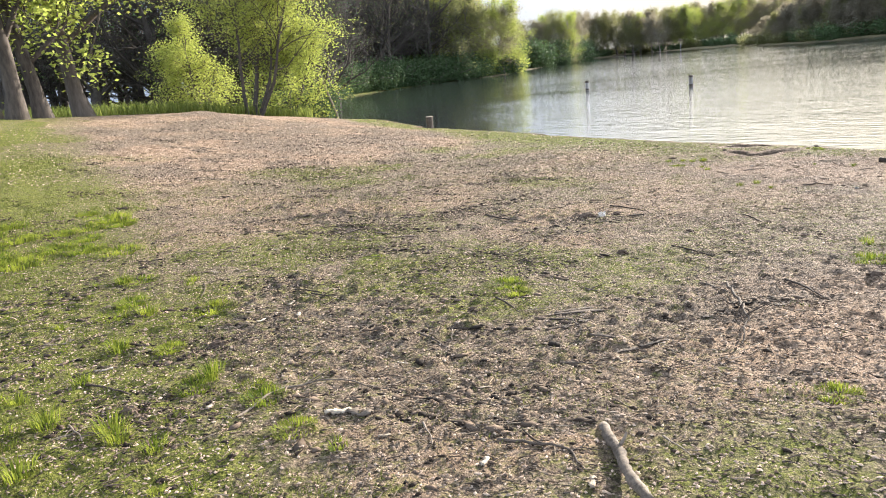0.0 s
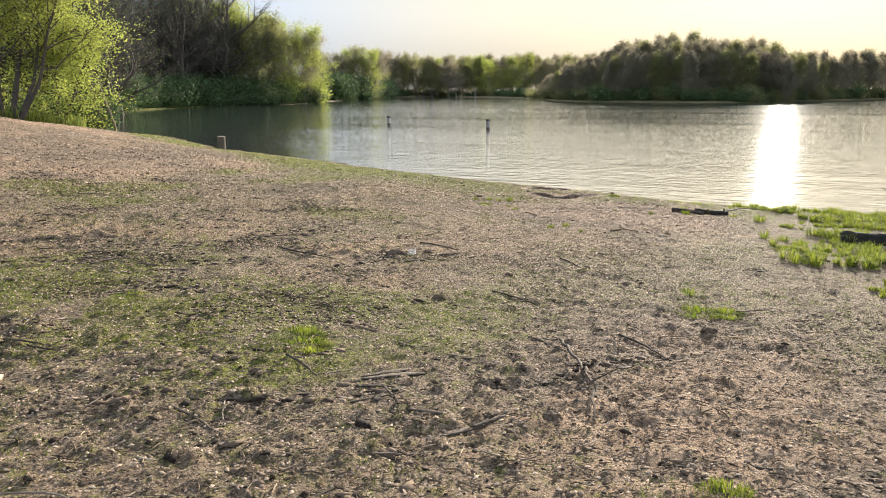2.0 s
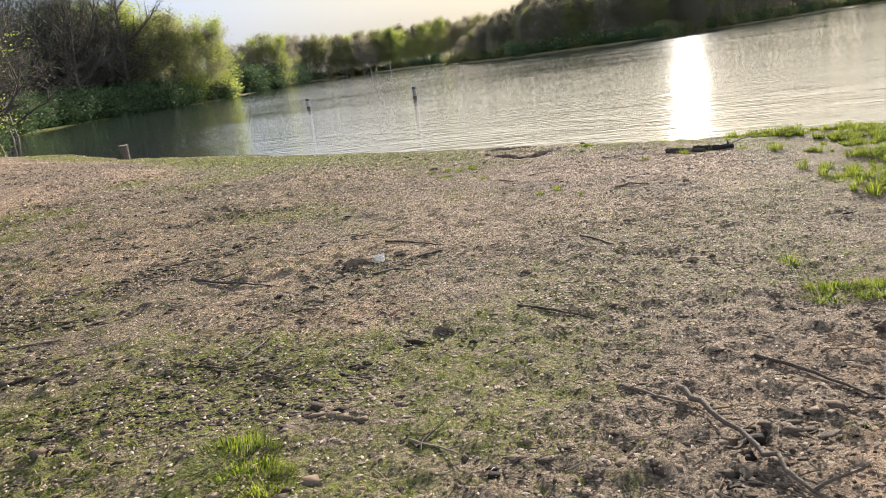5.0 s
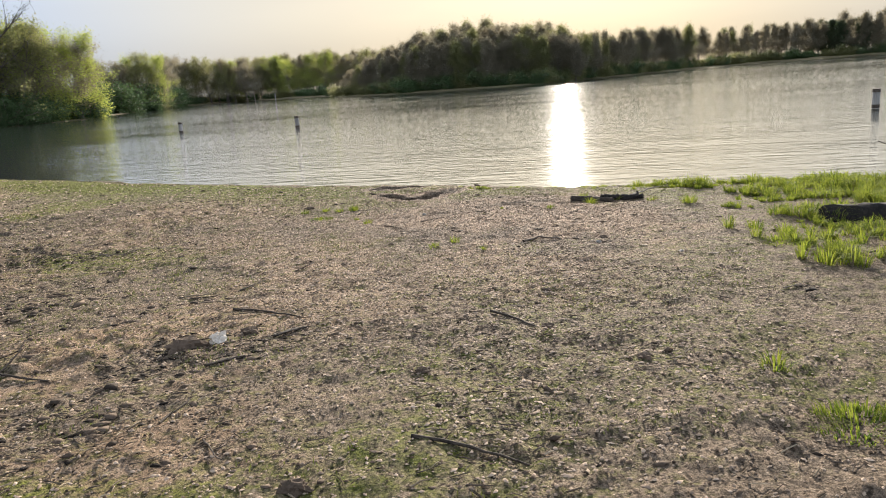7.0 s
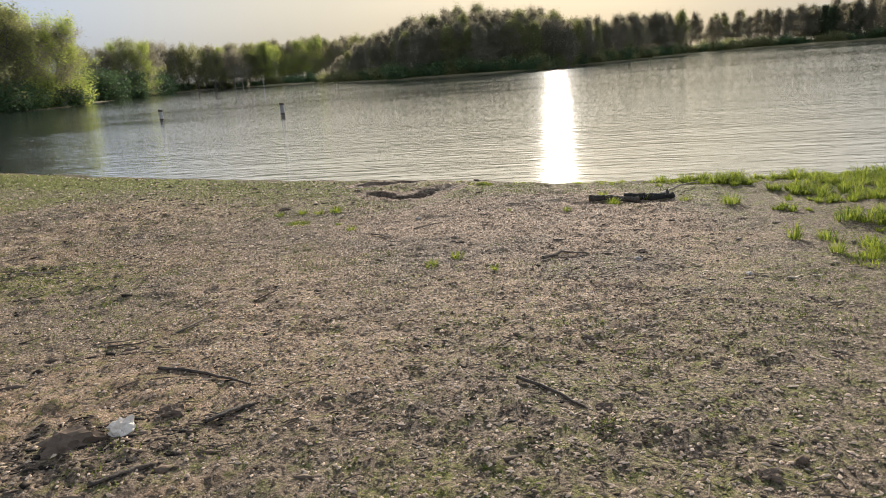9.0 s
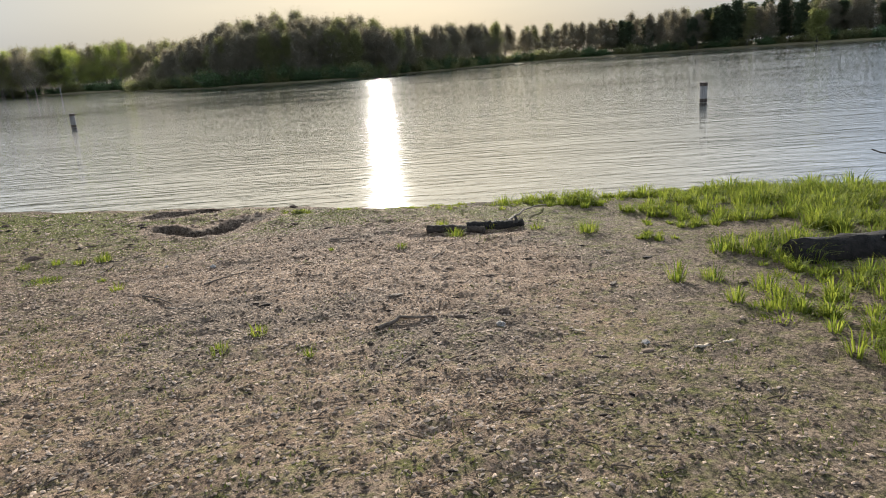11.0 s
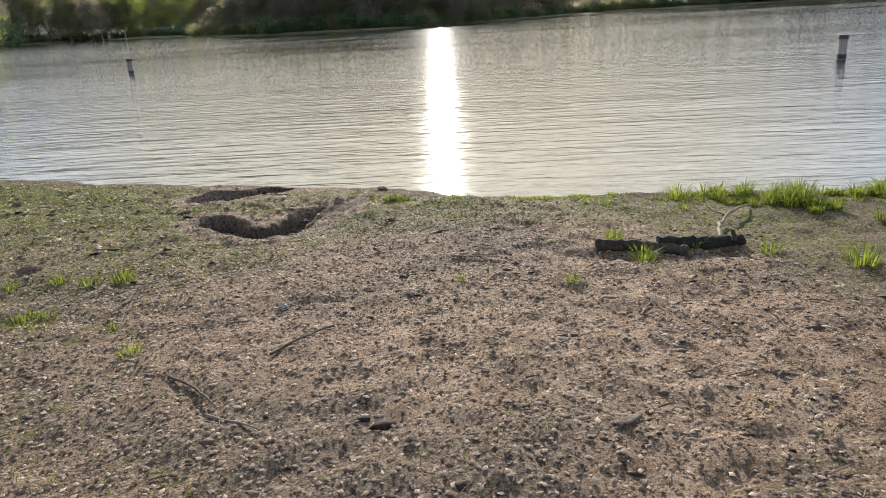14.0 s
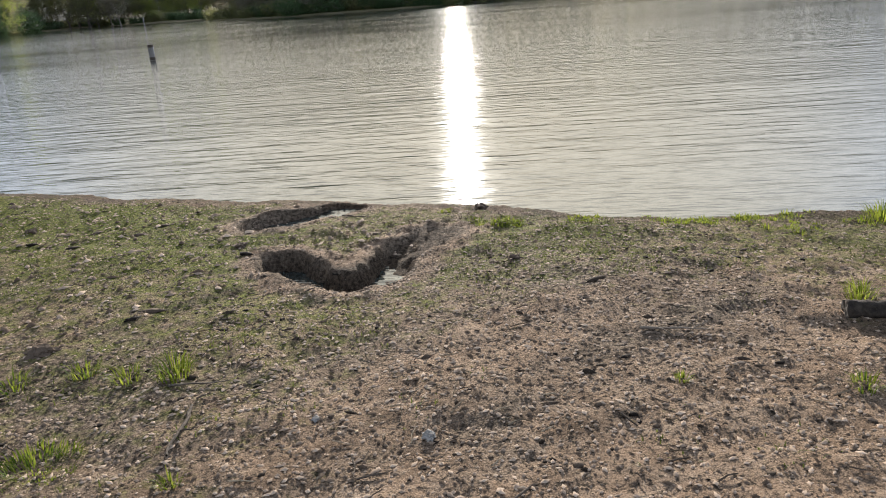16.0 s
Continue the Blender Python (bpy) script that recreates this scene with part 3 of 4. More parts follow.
for k, (az, d) in zip(oaks, ((-30.3, 37), (-28.7, 38), (-26.2, 41))):
    k.matrix_basis = stand(*at_bearing(az, d), 0, 1.15)
copy_thing(oaks[1], stand(*at_bearing(-31.6, 40), 70, 1.05))

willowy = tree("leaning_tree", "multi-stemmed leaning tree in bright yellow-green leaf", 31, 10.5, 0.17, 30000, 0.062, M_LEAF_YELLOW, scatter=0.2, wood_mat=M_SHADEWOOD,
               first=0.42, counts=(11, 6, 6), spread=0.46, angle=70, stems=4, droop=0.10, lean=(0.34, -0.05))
willowy.matrix_basis = stand(*at_bearing(-14.9, 47))
w2 = tree("leaning_tree", "slender leaning tree in fresh yellow-green leaf", 33, 7.5, 0.12, 19000, 0.062, M_LEAF_YELLOW, scatter=0.22,
          first=0.10, counts=(13, 6, 5), spread=0.40, angle=70, stems=2, droop=0.16, lean=(0.16, 0.0))
w2.matrix_basis = stand(*at_bearing(-12.3, 49))
copy_thing(w2, stand(*at_bearing(-17.8, 54), 140, 1.0))

WOOD_LABEL = "dark bare woodland tree with few opening leaves"
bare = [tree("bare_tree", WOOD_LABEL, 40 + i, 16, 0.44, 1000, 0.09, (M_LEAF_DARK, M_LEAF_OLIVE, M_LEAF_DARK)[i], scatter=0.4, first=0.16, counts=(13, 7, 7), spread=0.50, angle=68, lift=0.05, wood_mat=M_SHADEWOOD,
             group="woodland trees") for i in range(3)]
spots = []
for i in range(46):
    az = -33 + 25 * (i + rnd.random()) / 46
    spots.append((*at_bearing(az, 66 + 34 * rnd.random()), 0.75 + 0.4 * rnd.random(), 1.0))
for i in range(34):
    az = -10 + 9 * (i + rnd.random()) / 34
    x, y = at_bearing(az, 133 + 32 * rnd.random() + (az + 9) * 0.8)
    spots.append((x, y, 0.95 + 0.4 * rnd.random(), 1.12))
for i in range(24):
    az = -34 + 24 * (i + rnd.random()) / 24
    spots.append((*at_bearing(az, 105 + 30 * rnd.random()), 0.8 + 0.4 * rnd.random(), 1.0))
scatter_trees(bare, spots)

COVE_LABEL = "woodland tree in thin yellow-green spring leaf"
cove = [tree("woodland_tree", COVE_LABEL, 50 + i, 14, 0.22, 9500, 0.13, (M_LEAF_OLIVE, M_LEAF_YELLOW, M_LEAF_BUD, M_LEAF_OLIVE)[i], scatter=0.45, first=0.06, counts=(15, 6, 5), spread=0.48, angle=64, wood_mat=M_TWIG,
             group="trees across the cove") for i in range(4)]
spots = []
for i in range(18):
    az = -4.5 + 9.5 * (i + rnd.random()) / 18
    spots.append((*at_bearing(az, 148 + 22 * rnd.random() + max(0, az) * 2), 1.0 + 0.3 * rnd.random() - 0.05 * az, 1.0))
for i in range(44):
    az = 5.2 + 18.7 * (i + rnd.random()) / 44
    spots.append((*at_bearing(az, 262 + 40 * rnd.random() if az > 9.5 else 215 + 20 * rnd.random()), (1.0 if az > 9.5 else 0.85) + 0.2 * rnd.random() - 0.012 * (az - 5), 1.0))
scatter_trees(cove, spots)

SHRUB_LABEL = "dense dark green shrub at the water's edge"
shrubs = [bush("shrub", SHRUB_LABEL, 60 + i, 3.0, 3.4, 6000, 0.10, (M_LEAF_DARK, M_LEAF_DARK, M_LEAF_DARK)[i], "shrubs along the shore") for i in range(3)]
spots = []
for i in range(84):
    f = (i + rnd.random()) / 84
    az = -9.5 + 14.6 * f
    d = float(np.interp(az, (-9.5, -7, -3, 2, 4.6, 5.3), (110, 125, 138, 149, 162, 165))) - 2.0 + 8 * rnd.random()
    spots.append((*at_bearing(az, d), 0.9 + 1.1 * rnd.random(), 1.0))
for i in range(22):
    az = 5.2 + 5.6 * (i + rnd.random()) / 22
    spots.append((*at_bearing(az, float(np.interp(az, (5.2, 8.2, 10.8), (185, 215, 268))) + 14 * rnd.random()), 1.7 + 1.0 * rnd.random(), 1.0))
for az in (-9.9, -10.8, -11.6, -12.5, -13.4):
    spots.append((*at_bearing(az, 57.2 - 0.35 * (az + 10)), 0.75 + 0.3 * rnd.random(), 1.0))
for i in range(12):
    az = -10.0 - 11 * (i + rnd.random()) / 12
    spots.append((*at_bearing(az, 55 + 6 * rnd.random()), 0.45 + 0.25 * rnd.random(), 0.9))
scatter_trees(shrubs, spots)
bright = bush("shrub", "rounded bright green shrub hanging over the water", 66, 3.6, 4.2, 9000, 0.12, M_LEAF_YELLOW)
bright.matrix_basis = stand(*at_bearing(4.5, 160), 30, 1.5)
copy_thing(bright, stand(*at_bearing(2.2, 152), 200, 0.85))

# ---- far shore: hill wood, bare stands, pines ----
HILL_LABEL = "distant leafless grey-brown tree just coming into bud"
far = [tree("budding_tree", HILL_LABEL, 70 + i, 9.0, 0.12, 8000, 0.10, (M_LEAF_BUD, M_LEAF_BUD, M_LEAF_OLIVE, M_LEAF_BUD)[i], scatter=0.34, first=0.10, counts=(14, 5, 6), spread=0.34, angle=42,
            wood_mat=M_TWIG, group="trees of the far shore") for i in range(4)]
spots = []
for i in range(64):
    az = 22.2 + 19.5 * (i % 32 + rnd.random()) / 32
    d = float(np.interp(az, (22, 23.5, 27, 33, 37, 40, 43), (200, 168, 148, 140, 143, 156, 174)))
    spots.append((*at_bearing(az, d + 3 + 9 * rnd.random(), 4, 10), (0.92 + 0.2 * rnd.random()) * (0.62 + 0.38 * min(1, max(0, (az - 22.5) / 7))), 1.0))
for i in range(88):
    az = 23.5 + 16 * (i % 44 + rnd.random()) / 44
    d = float(np.interp(az, (22, 23.5, 27, 33, 37, 40, 43), (200, 168, 148, 140, 143, 156, 174)))
    spots.append((*at_bearing(az, d + 13 + 26 * rnd.random(), 4, 10), (1.12 + 0.18 * rnd.random()) * (0.62 + 0.38 * min(1, max(0, (az - 22.5) / 7))), 1.0))
for i in range(40):
    az = 13.5 + 12.5 * (i + rnd.random()) / 40
    spots.append((*at_bearing(az, 270 + 40 * rnd.random(), 4, 10), 1.35 + 0.35 * rnd.random(), 1.0))
for i in range(40):
    az = 40 + 8.5 * (i + rnd.random()) / 40
    d = float(np.interp(az, (40, 44, 48), (150, 182, 225)))
    spots.append((*at_bearing(az, d + 14 * rnd.random(), 4, 10), 0.72 + 0.3 * rnd.random() + 0.05 * (az - 40), 1.0))
for i in range(84):
    az = 48 + 28 * (i + rnd.random()) / 84
    spots.append((*at_bearing(az, 256 + 35 * rnd.random(), 4, 10), 1.0 + 0.3 * rnd.random() + (0.2 if az > 58 else 0), 1.0))
for i in range(20):
    az = 76.5 + 22 * (i + rnd.random()) / 20
    spots.append((*at_bearing(az, 255 + 25 * rnd.random(), 4, 10), 1.2 + 0.4 * rnd.random(), 1.0))
scatter_trees(far, spots)
low = [bush("shrub", "low brown thicket along the far shore", 160 + i, 2.6, 4.0, 4200, 0.13, (M_LEAF_DARK, M_LEAF_OLIVE)[i], "thickets of the far shore") for i in range(2)]
spots = []
for i in range(130):
    az = 7.8 + 67.2 * (i + rnd.random()) / 130
    d = float(np.interp(az, (7.8, 8.6, 10, 13, 16, 19, 21, 23.5, 27, 33, 37, 40, 44, 48, 53, 62, 70, 75), (190, 205, 262, 288, 262, 240, 214, 166, 146, 138, 140, 153, 173, 212, 242, 258, 250, 244)))
    spots.append((*at_bearing(az, d + 2 + 6 * rnd.random(), 4, 10), 0.8 + 0.5 * rnd.random(), 1.0))
scatter_trees(low, spots)


def pine(seed):
    rng = np.random.RandomState(seed)
    wood = Wood()
    trunk = bend(rng, (0, 0, -0.2), (0, 0, 1), 13, 8, 0.02, 0.05)
    wood.add(trunk, np.linspace(0.2, 0.03, 9), 7)
    for i in range(60):
        z = 2.0 + 10.8 * (i / 60)
        th, ln = i * 2.4, 3.0 * math.sqrt(max(0.02, 1 - ((z - 5.5) / 7.8) ** 2)) * (0.6 + 0.6 * rng.rand())
        b = bend(rng, (0, 0, z), (math.cos(th), math.sin(th), 0.15), ln, 4, 0.1, 0.02)
        wood.add(b, np.linspace(0.04, 0.01, 5), 3)
        wood.tips.append(b)
    t = empty("pine_tree", "dark distant pine tree with layered boughs", "tree", "pines of the far shore")
    part("trunk", wood.mesh("trunk", M_TWIG), t)
    part("crown", leaves_on(rng, wood.tips, 6000, 0.26, M_LEAF_PINE, scatter=0.4), t)
    return t


pines = [pine(81), pine(82)]
spots = []
for i in range(44):
    az = 56 + 22 * (i + rnd.random()) / 44
    spots.append((*at_bearing(az, 256 + 22 * rnd.random(), 4, 10), 0.7 + 0.2 * rnd.random() + (0.2 if 63 < az < 71 else 0), 1.0))
scatter_trees(pines, spots)
pale = tree("willow_tree", "pale green rounded willow on the far shore", 91, 8.5, 0.25, 6500, 0.22, M_LEAF_GREEN, scatter=0.5, first=0.12, counts=(12, 5, 4), spread=0.45, droop=0.08)
pale.matrix_basis = stand(*at_bearing(70.6, 246, 4, 10))
copy_thing(pale, stand(*at_bearing(79.5, 172, 4, 10), 80, 0.85))
copy_thing(pale, stand(*at_bearing(83.0, 165, 4, 10), 200, 0.8))
copy_thing(pale, stand(*at_bearing(17.6, 262, 4, 10), 300, 0.55))


# ---- grass ----
def blades(x, y, h, width, seed, lean=0.5, th=None):
    """Bent tapering blades of grass: places and three-cornered faces."""
    rng = np.random.RandomState(seed)
    n = len(x)
    z = land(x, y)[0] - 0.006
    th = rng.rand(n) * 6.28 if th is None else th
    ca, sa = np.cos(th), np.sin(th)
    wx, wy = -sa * width * 0.5, ca * width * 0.5
    l = lean * (0.2 + rng.rand(n))
    B = np.stack([x, y, z], 1)
    S = np.stack([wx, wy, np.zeros(n)], 1)
    mid = B + np.stack([ca * l * h * 0.3, sa * l * h * 0.3, h * 0.6], 1)
    tip = B + np.stack([ca * l * h, sa * l * h, h * (1 - 0.25 * l)], 1)
    V = np.stack([B - S, B + S, mid + S * 0.7, mid - S * 0.7, tip], 1).reshape(-1, 3)
    i = np.arange(n)[:, None] * 5
    F = np.concatenate([i + np.array([[0, 1, 2]]), i + np.array([[0, 2, 3]]), i + np.array([[3, 2, 4]])], 0)
    return V, F


def grass_stuff(name, label, x, y, h, width, mat, seed, lean=0.5, th=None):
    V, F = blades(x, y, h, width, seed, lean, th)
    return tagged(new(name, mesh_np(name, V, F, mat)), label, "grass", kind="stuff")


def clumped(rng, n, x0, x1, y0, y1, keep):
    x, y = rng.uniform(x0, x1, n), rng.uniform(y0, y1, n)
    k = keep(x, y)
    return x[k], y[k]


rng = np.random.RandomState(101)
_edge = GRASS_EDGE + GRASS_EDGE[:1]


def lush(x, y):
    s = land(x, y, False)[1]
    d = np.where(in_poly(GRASS_EDGE, x, y), 1, -1) * dist_to(_edge, x, y) + 0.9 * fbm(x, y, 1.1, 2)
    want = smooth(d, 0.0, 1.0) * 0.8 + 0.3 * (d > 0) * (s < 0.9)
    return (s > 0.02) & (d > 0) & (want + 2.2 * fbm(x, y, 2.4, 2) > 0.50 + 0.5 * rng.rand(len(x)))


cx, cy = clumped(rng, 7000, 6.2, 16.5, 5.5, 16.4, lush)
cd = dist_to(GRASS_EDGE, cx, cy)
ch = (0.05 + 0.10 * smooth(cd, 0.0, 1.6) + 0.24 * np.maximum(0, fbm(cx, cy, 1.2, 2))) * (0.6 + 0.7 * rng.rand(len(cx)))
each = rng.randint(22, 60, len(cx))
idx = np.repeat(np.arange(len(cx)), each)
th = rng.rand(len(idx)) * 6.28
q = 0.055 * np.sqrt(rng.rand(len(idx))) * (0.6 + 3 * ch[idx])
grass_stuff("grass", "lush bright green clumps of grass on the lake bank", cx[idx] + np.cos(th) * q, cy[idx] + np.sin(th) * q, ch[idx] * (0.5 + 0.7 * rng.rand(len(idx))), 0.0085, M_GRASS, 3, 1.15, th)


# low grass along the foot of the bank
cx, cy = clumped(rng, 9000, 8.6, 15.0, 11.0, 18.6, lambda x, y: (np.abs(land(x, y, False)[1] - 0.42) < 0.36) & (fbm(x, y, 1.3, 3) + 0.12 * (x - 10.2) > 0.25 * rng.rand(len(x)) - 0.05))
ch = (0.035 + 0.05 * smooth(cx, 10, 12.5)) * (0.6 + 0.8 * rng.rand(len(cx)))
idx = np.repeat(np.arange(len(cx)), 26)
th = rng.rand(len(idx)) * 6.28
q = 0.05 * np.sqrt(rng.rand(len(idx)))
grass_stuff("bank_grass", "low dark green grass along the water's edge", cx[idx] + np.cos(th) * q, cy[idx] + np.sin(th) * q, ch[idx] * (0.5 + 0.7 * rng.rand(len(idx))), 0.007, M_GRASS, 9, 1.0, th)


def short(x, y):
    s = land(x, y, False)[1]
    moss = cover_of(x, y, s)[0]
    return (s > 0.15) & (dist_to(HOLE_A, x, y) > 0.3) & (dist_to(HOLE_B, x, y) > 0.3) & (moss + 1.0 * fbm(x, y, 2.2, 3) > 0.50 + 0.55 * rng.rand(len(x)))


gx, gy = clumped(rng, 330000, -6.5, 14.0, 3.4, 22.0, short)
gh = 0.016 + 0.022 * rng.rand(len(gx)) + 0.02 * (gx < -0.5) * rng.rand(len(gx))
grass_stuff("short_grass", "sparse short grass and moss on the trampled beach", gx, gy, gh, 0.006, M_GRASS_SHORT, 4, 1.1)
gx, gy = clumped(rng, 44000, -16, -1.6, 4.0, 26.0, lambda x, y: (cover_of(x, y, land(x, y, False)[1])[0] + 0.9 * fbm(x, y, 0.9, 3) > 0.62 + 0.3 * rng.rand(len(x))))
gh = 0.04 + 0.06 * rng.rand(len(gx))
grass_stuff("lawn_grass", "fresh green lawn grass beside the beach", gx, gy, gh, 0.010, M_GRASS_SHORT, 5, 0.8)
gx, gy = clumped(rng, 60000, -42, -6, 30, 75, lambda x, y: (np.degrees(np.arctan2(x - 0.3, y - 0.6)) < -10.5) & (np.hypot(x, y) > 45 + 5 * fbm(x, y, 0.2)) & (land(x, y, False)[1] > 1))
gh = 0.5 + 0.5 * rng.rand(len(gx))
grass_stuff("tall_grass", "tall pale green grass below the trees", gx, gy, gh, 0.05, M_REED, 6, 0.6)
gx, gy = clumped(rng, 14000, 130, 186, 14, 62, lambda x, y: (land(x, y, False)[1] > 0.3) & (land(x, y, False)[1] < 12))
grass_stuff("reeds", "bright green reeds on a low spit", gx, gy, 1.0 + 0.6 * rng.rand(len(gx)), 0.12, M_GRASS, 7, 0.5)


def tuft_mesh(seed, n, radius, h):
    r = np.random.RandomState(seed)
    th, q = r.rand(n) * 6.28, radius * np.sqrt(r.rand(n))
    x, y = np.cos(th) * q, np.sin(th) * q
    ln = h * (0.5 + 0.6 * r.rand(n))
    out = np.stack([np.cos(th), np.sin(th)], 1) * (0.3 + 0.8 * r.rand(n))[:, None]
    B = np.stack([x, y, np.full(n, -0.012)], 1)
    S = np.stack([-np.sin(th), np.cos(th), np.zeros(n)], 1) * 0.0035
    mid = B + np.stack([out[:, 0] * ln * 0.35, out[:, 1] * ln * 0.35, ln * 0.65], 1)
    tip = B + np.stack([out[:, 0] * ln, out[:, 1] * ln, ln * (1 - 0.3 * r.rand(n))], 1)
    V = np.stack([B - S, B + S, mid + S * 0.7, mid - S * 0.7, tip], 1).reshape(-1, 3)
    i = np.arange(n)[:, None] * 5
    F = np.concatenate([i + np.array([[0, 1, 2]]), i + np.array([[0, 2, 3]]), i + np.array([[3, 2, 4]])], 0)
    return mesh_np("grass_tuft", V, F, M_GRASS)


TUFTS = [tuft_mesh(1, 60, 0.07, 0.085), tuft_mesh(2, 110, 0.10, 0.13), tuft_mesh(3, 460, 0.22, 0.065), tuft_mesh(4, 40, 0.04, 0.07)]


def tuft(kind, x, y, size=1.0):
    ob = new("grass_tuft", TUFTS[kind])
    ob.matrix_basis = pose(x, y, zat(x, y), 0, 0, rnd.random() * 360) @ Matrix.Diagonal((size, size, size, 1))
    return tagged(ob, ("small upright tuft of green grass on bare soil", "spreading tuft of bright grass on the beach", "low flat patch of fresh green grass", "tiny yellow-green grass tuft on soil")[kind],
                  "grass tuft", "grass tufts on the beach")


for kind, x, y, size in ((2, 0.72, 8.1, 1.0), (2, 0.78, 7.85, 0.8), (2, 4.62, 8.15, 1.0), (2, 4.85, 8.0, 0.8), (0, 4.96, 8.83, 1.2), (2, -0.88, 9.7, 0.8), (0, 5.19, 17.48, 1.0), (0, 5.49, 17.36, 1.0), (0, 5.64, 17.12, 1.0),
                         (1, 5.82, 16.98, 0.9), (2, 5.13, 16.6, 0.8), (3, 7.48, 15.27, 0.7), (0, 7.94, 14.7, 0.8), (1, 8.96, 15.16, 0.8), (1, 9.57, 13.6, 1.2), (1, 9.77, 11.82, 1.3), (1, 9.44, 12.08, 1.3),
                         (1, 8.57, 11.73, 1.0), (1, 8.52, 11.3, 1.1), (1, 8.27, 11.09, 1.0), (2, 7.94, 10.96, 1.0), (0, 5.58, 13.47, 0.9), (0, 5.24, 13.34, 0.9), (3, 5.55, 12.8, 0.8), (1, 10.06, 11.7, 1.6),
                         (0, 9.4, 14.15, 1.1), (1, 8.72, 14.72, 0.9), (0, 9.15, 14.62, 1.0), (0, 5.45, 15.62, 0.9), (3, 5.5, 16.1, 0.9), (1, -3.2, 5.7, 0.8), (1, -2.7, 5.2, 1.0), (1, -2.1, 4.95, 0.9),
                         (1, -2.5, 4.5, 1.1), (0, -0.57, 4.6, 0.9), (0, -3.05, 7.0, 0.9), (0, -2.5, 6.9, 0.7), (2, -0.9, 4.9, 0.7), (1, 10.69, 15.75, 1.2), (1, 11.4, 14.9, 1.3), (1, 11.85, 14.3, 1.5), (1, 12.9, 13.6, 1.7),
                         (1, 13.6, 12.3, 2.2), (1, 13.3, 12.7, 2.0), (2, 2.6, 4.9, 0.7)):
    tuft(kind, x, y, size)


tr = random.Random(5)
for i in range(46):
    x, y = tr.uniform(-4.8, -1.0), tr.uniform(4.0, 9.5)
    if x + 0.42 * (y - 4) < -0.6:
        tuft(tr.choice((0, 1, 2, 3, 1)), x, y, tr.uniform(0.6, 1.1))
for i in range(26):
    tuft(2, tr.gauss(-7.2, 0.9), tr.gauss(12.2, 1.2), tr.uniform(1.2, 2.0))

# ---- fallen wood, stones, posts ----
def stick_mesh(seed, length, r, mat, twigs=2, wob=0.14):
    g = np.random.RandomState(seed)
    w = Wood()
    p = bend(g, (-length / 2, 0, r * 0.7), (1, 0, 0), length, 8, wob, 0)
    p[:, 2] = r * 0.6 + 0.3 * np.abs(p[:, 2] - r)
    w.add(p, r * np.linspace(1, 0.45, 9) * (0.85 + 0.3 * g.rand(9)), 6)
    for _ in range(twigs):
        k = 2 + g.randint(0, 5)
        a = g.choice((-1, 1)) * (0.5 + 0.5 * g.rand())
        q = bend(g, p[k], (math.cos(a), math.sin(a), 0.12), length * (0.2 + 0.25 * g.rand()), 4, 0.2, 0)
        w.add(q, r * np.linspace(0.5, 0.2, 5), 4)
    return w.mesh("stick", mat)


def slab_mesh(seed, length, width, thick, mat, curl=0.3):
    """A torn plate of bark or wood, arched across, with a ragged edge."""
    g = np.random.RandomState(seed)
    nx, ny = 9, 4
    V = []
    for top in (0, 1):
        for i in range(nx):
            for j in range(ny):
                u, v = i / (nx - 1) - 0.5, j / (ny - 1) - 0.5
                w = width * (1 - 1.1 * abs(u) ** 2.2) * (0.55 + 0.75 * g.rand() if j in (0, ny - 1) else 1)
                x = u * length * (1 + 0.1 * g.normal() * (i in (0, nx - 1)))
                V.append((x, v * w, thick * top + curl * width * (0.25 - v * v) + 0.08 * width * math.sin(5 * u + seed) + g.normal() * thick * 0.35))
    F, m = [], nx * ny
    for i in range(nx - 1):
        for j in range(ny - 1):
            a = i * ny + j
            F.append((a, a + 1, a + ny + 1, a + ny))
            F.append((m + a, m + a + ny, m + a + ny + 1, m + a + 1))
    for i in range(nx - 1):
        a, b = i * ny, i * ny + ny - 1
        F.append((a, a + ny, m + a + ny, m + a))
        F.append((b, m + b, m + b + ny, b + ny))
    for j in range(ny - 1):
        a, b = j, (nx - 1) * ny + j
        F.append((a, m + a, m + a + 1, a + 1))
        F.append((b, b + 1, m + b + 1, m + b))
    return mesh_np("bark", V, F, mat)


def lump_mesh(name, seed, size, mat, rough=0.3, flat=0.6, cuts=3):
    bm = bmesh.new()
    bmesh.ops.create_icosphere(bm, subdivisions=cuts, radius=1)
    o = Vector((seed * 3.7, seed * 1.3, 0))
    for v in bm.verts:
        k = 1 + rough * noise.noise(v.co * 1.4 + o) + rough * 0.6 * noise.noise(v.co * 3.5 + o)
        v.co = Vector((v.co.x * size[0] * k, v.co.y * size[1] * k, max(v.co.z, -0.5) * size[2] * k))
    me = bpy.data.meshes.new(name)
    bm.to_mesh(me)
    bm.free()
    me.materials.append(mat)
    return me


def lay(ob, x, y, turn, size=1.0, lift=0.0):
    """Lay a thing on the ground, tipped with its slope along its length."""
    c, s = math.cos(radians(turn)), math.sin(radians(turn))
    d = 0.15
    z = (zat(x, y) + zat(x + c * d, y + s * d) + zat(x - c * d, y - s * d)) / 3
    tip = -math.degrees(math.atan2(zat(x + c * d, y + s * d) - zat(x - c * d, y - s * d), 2 * d))
    ob.matrix_basis = Matrix.Translation((x, y, z + lift)) @ pose(0, 0, 0, 0, 0, turn) @ pose(0, 0, 0, 0, tip, 0) @ Matrix.Diagonal((size, size, size, 1))
    return ob


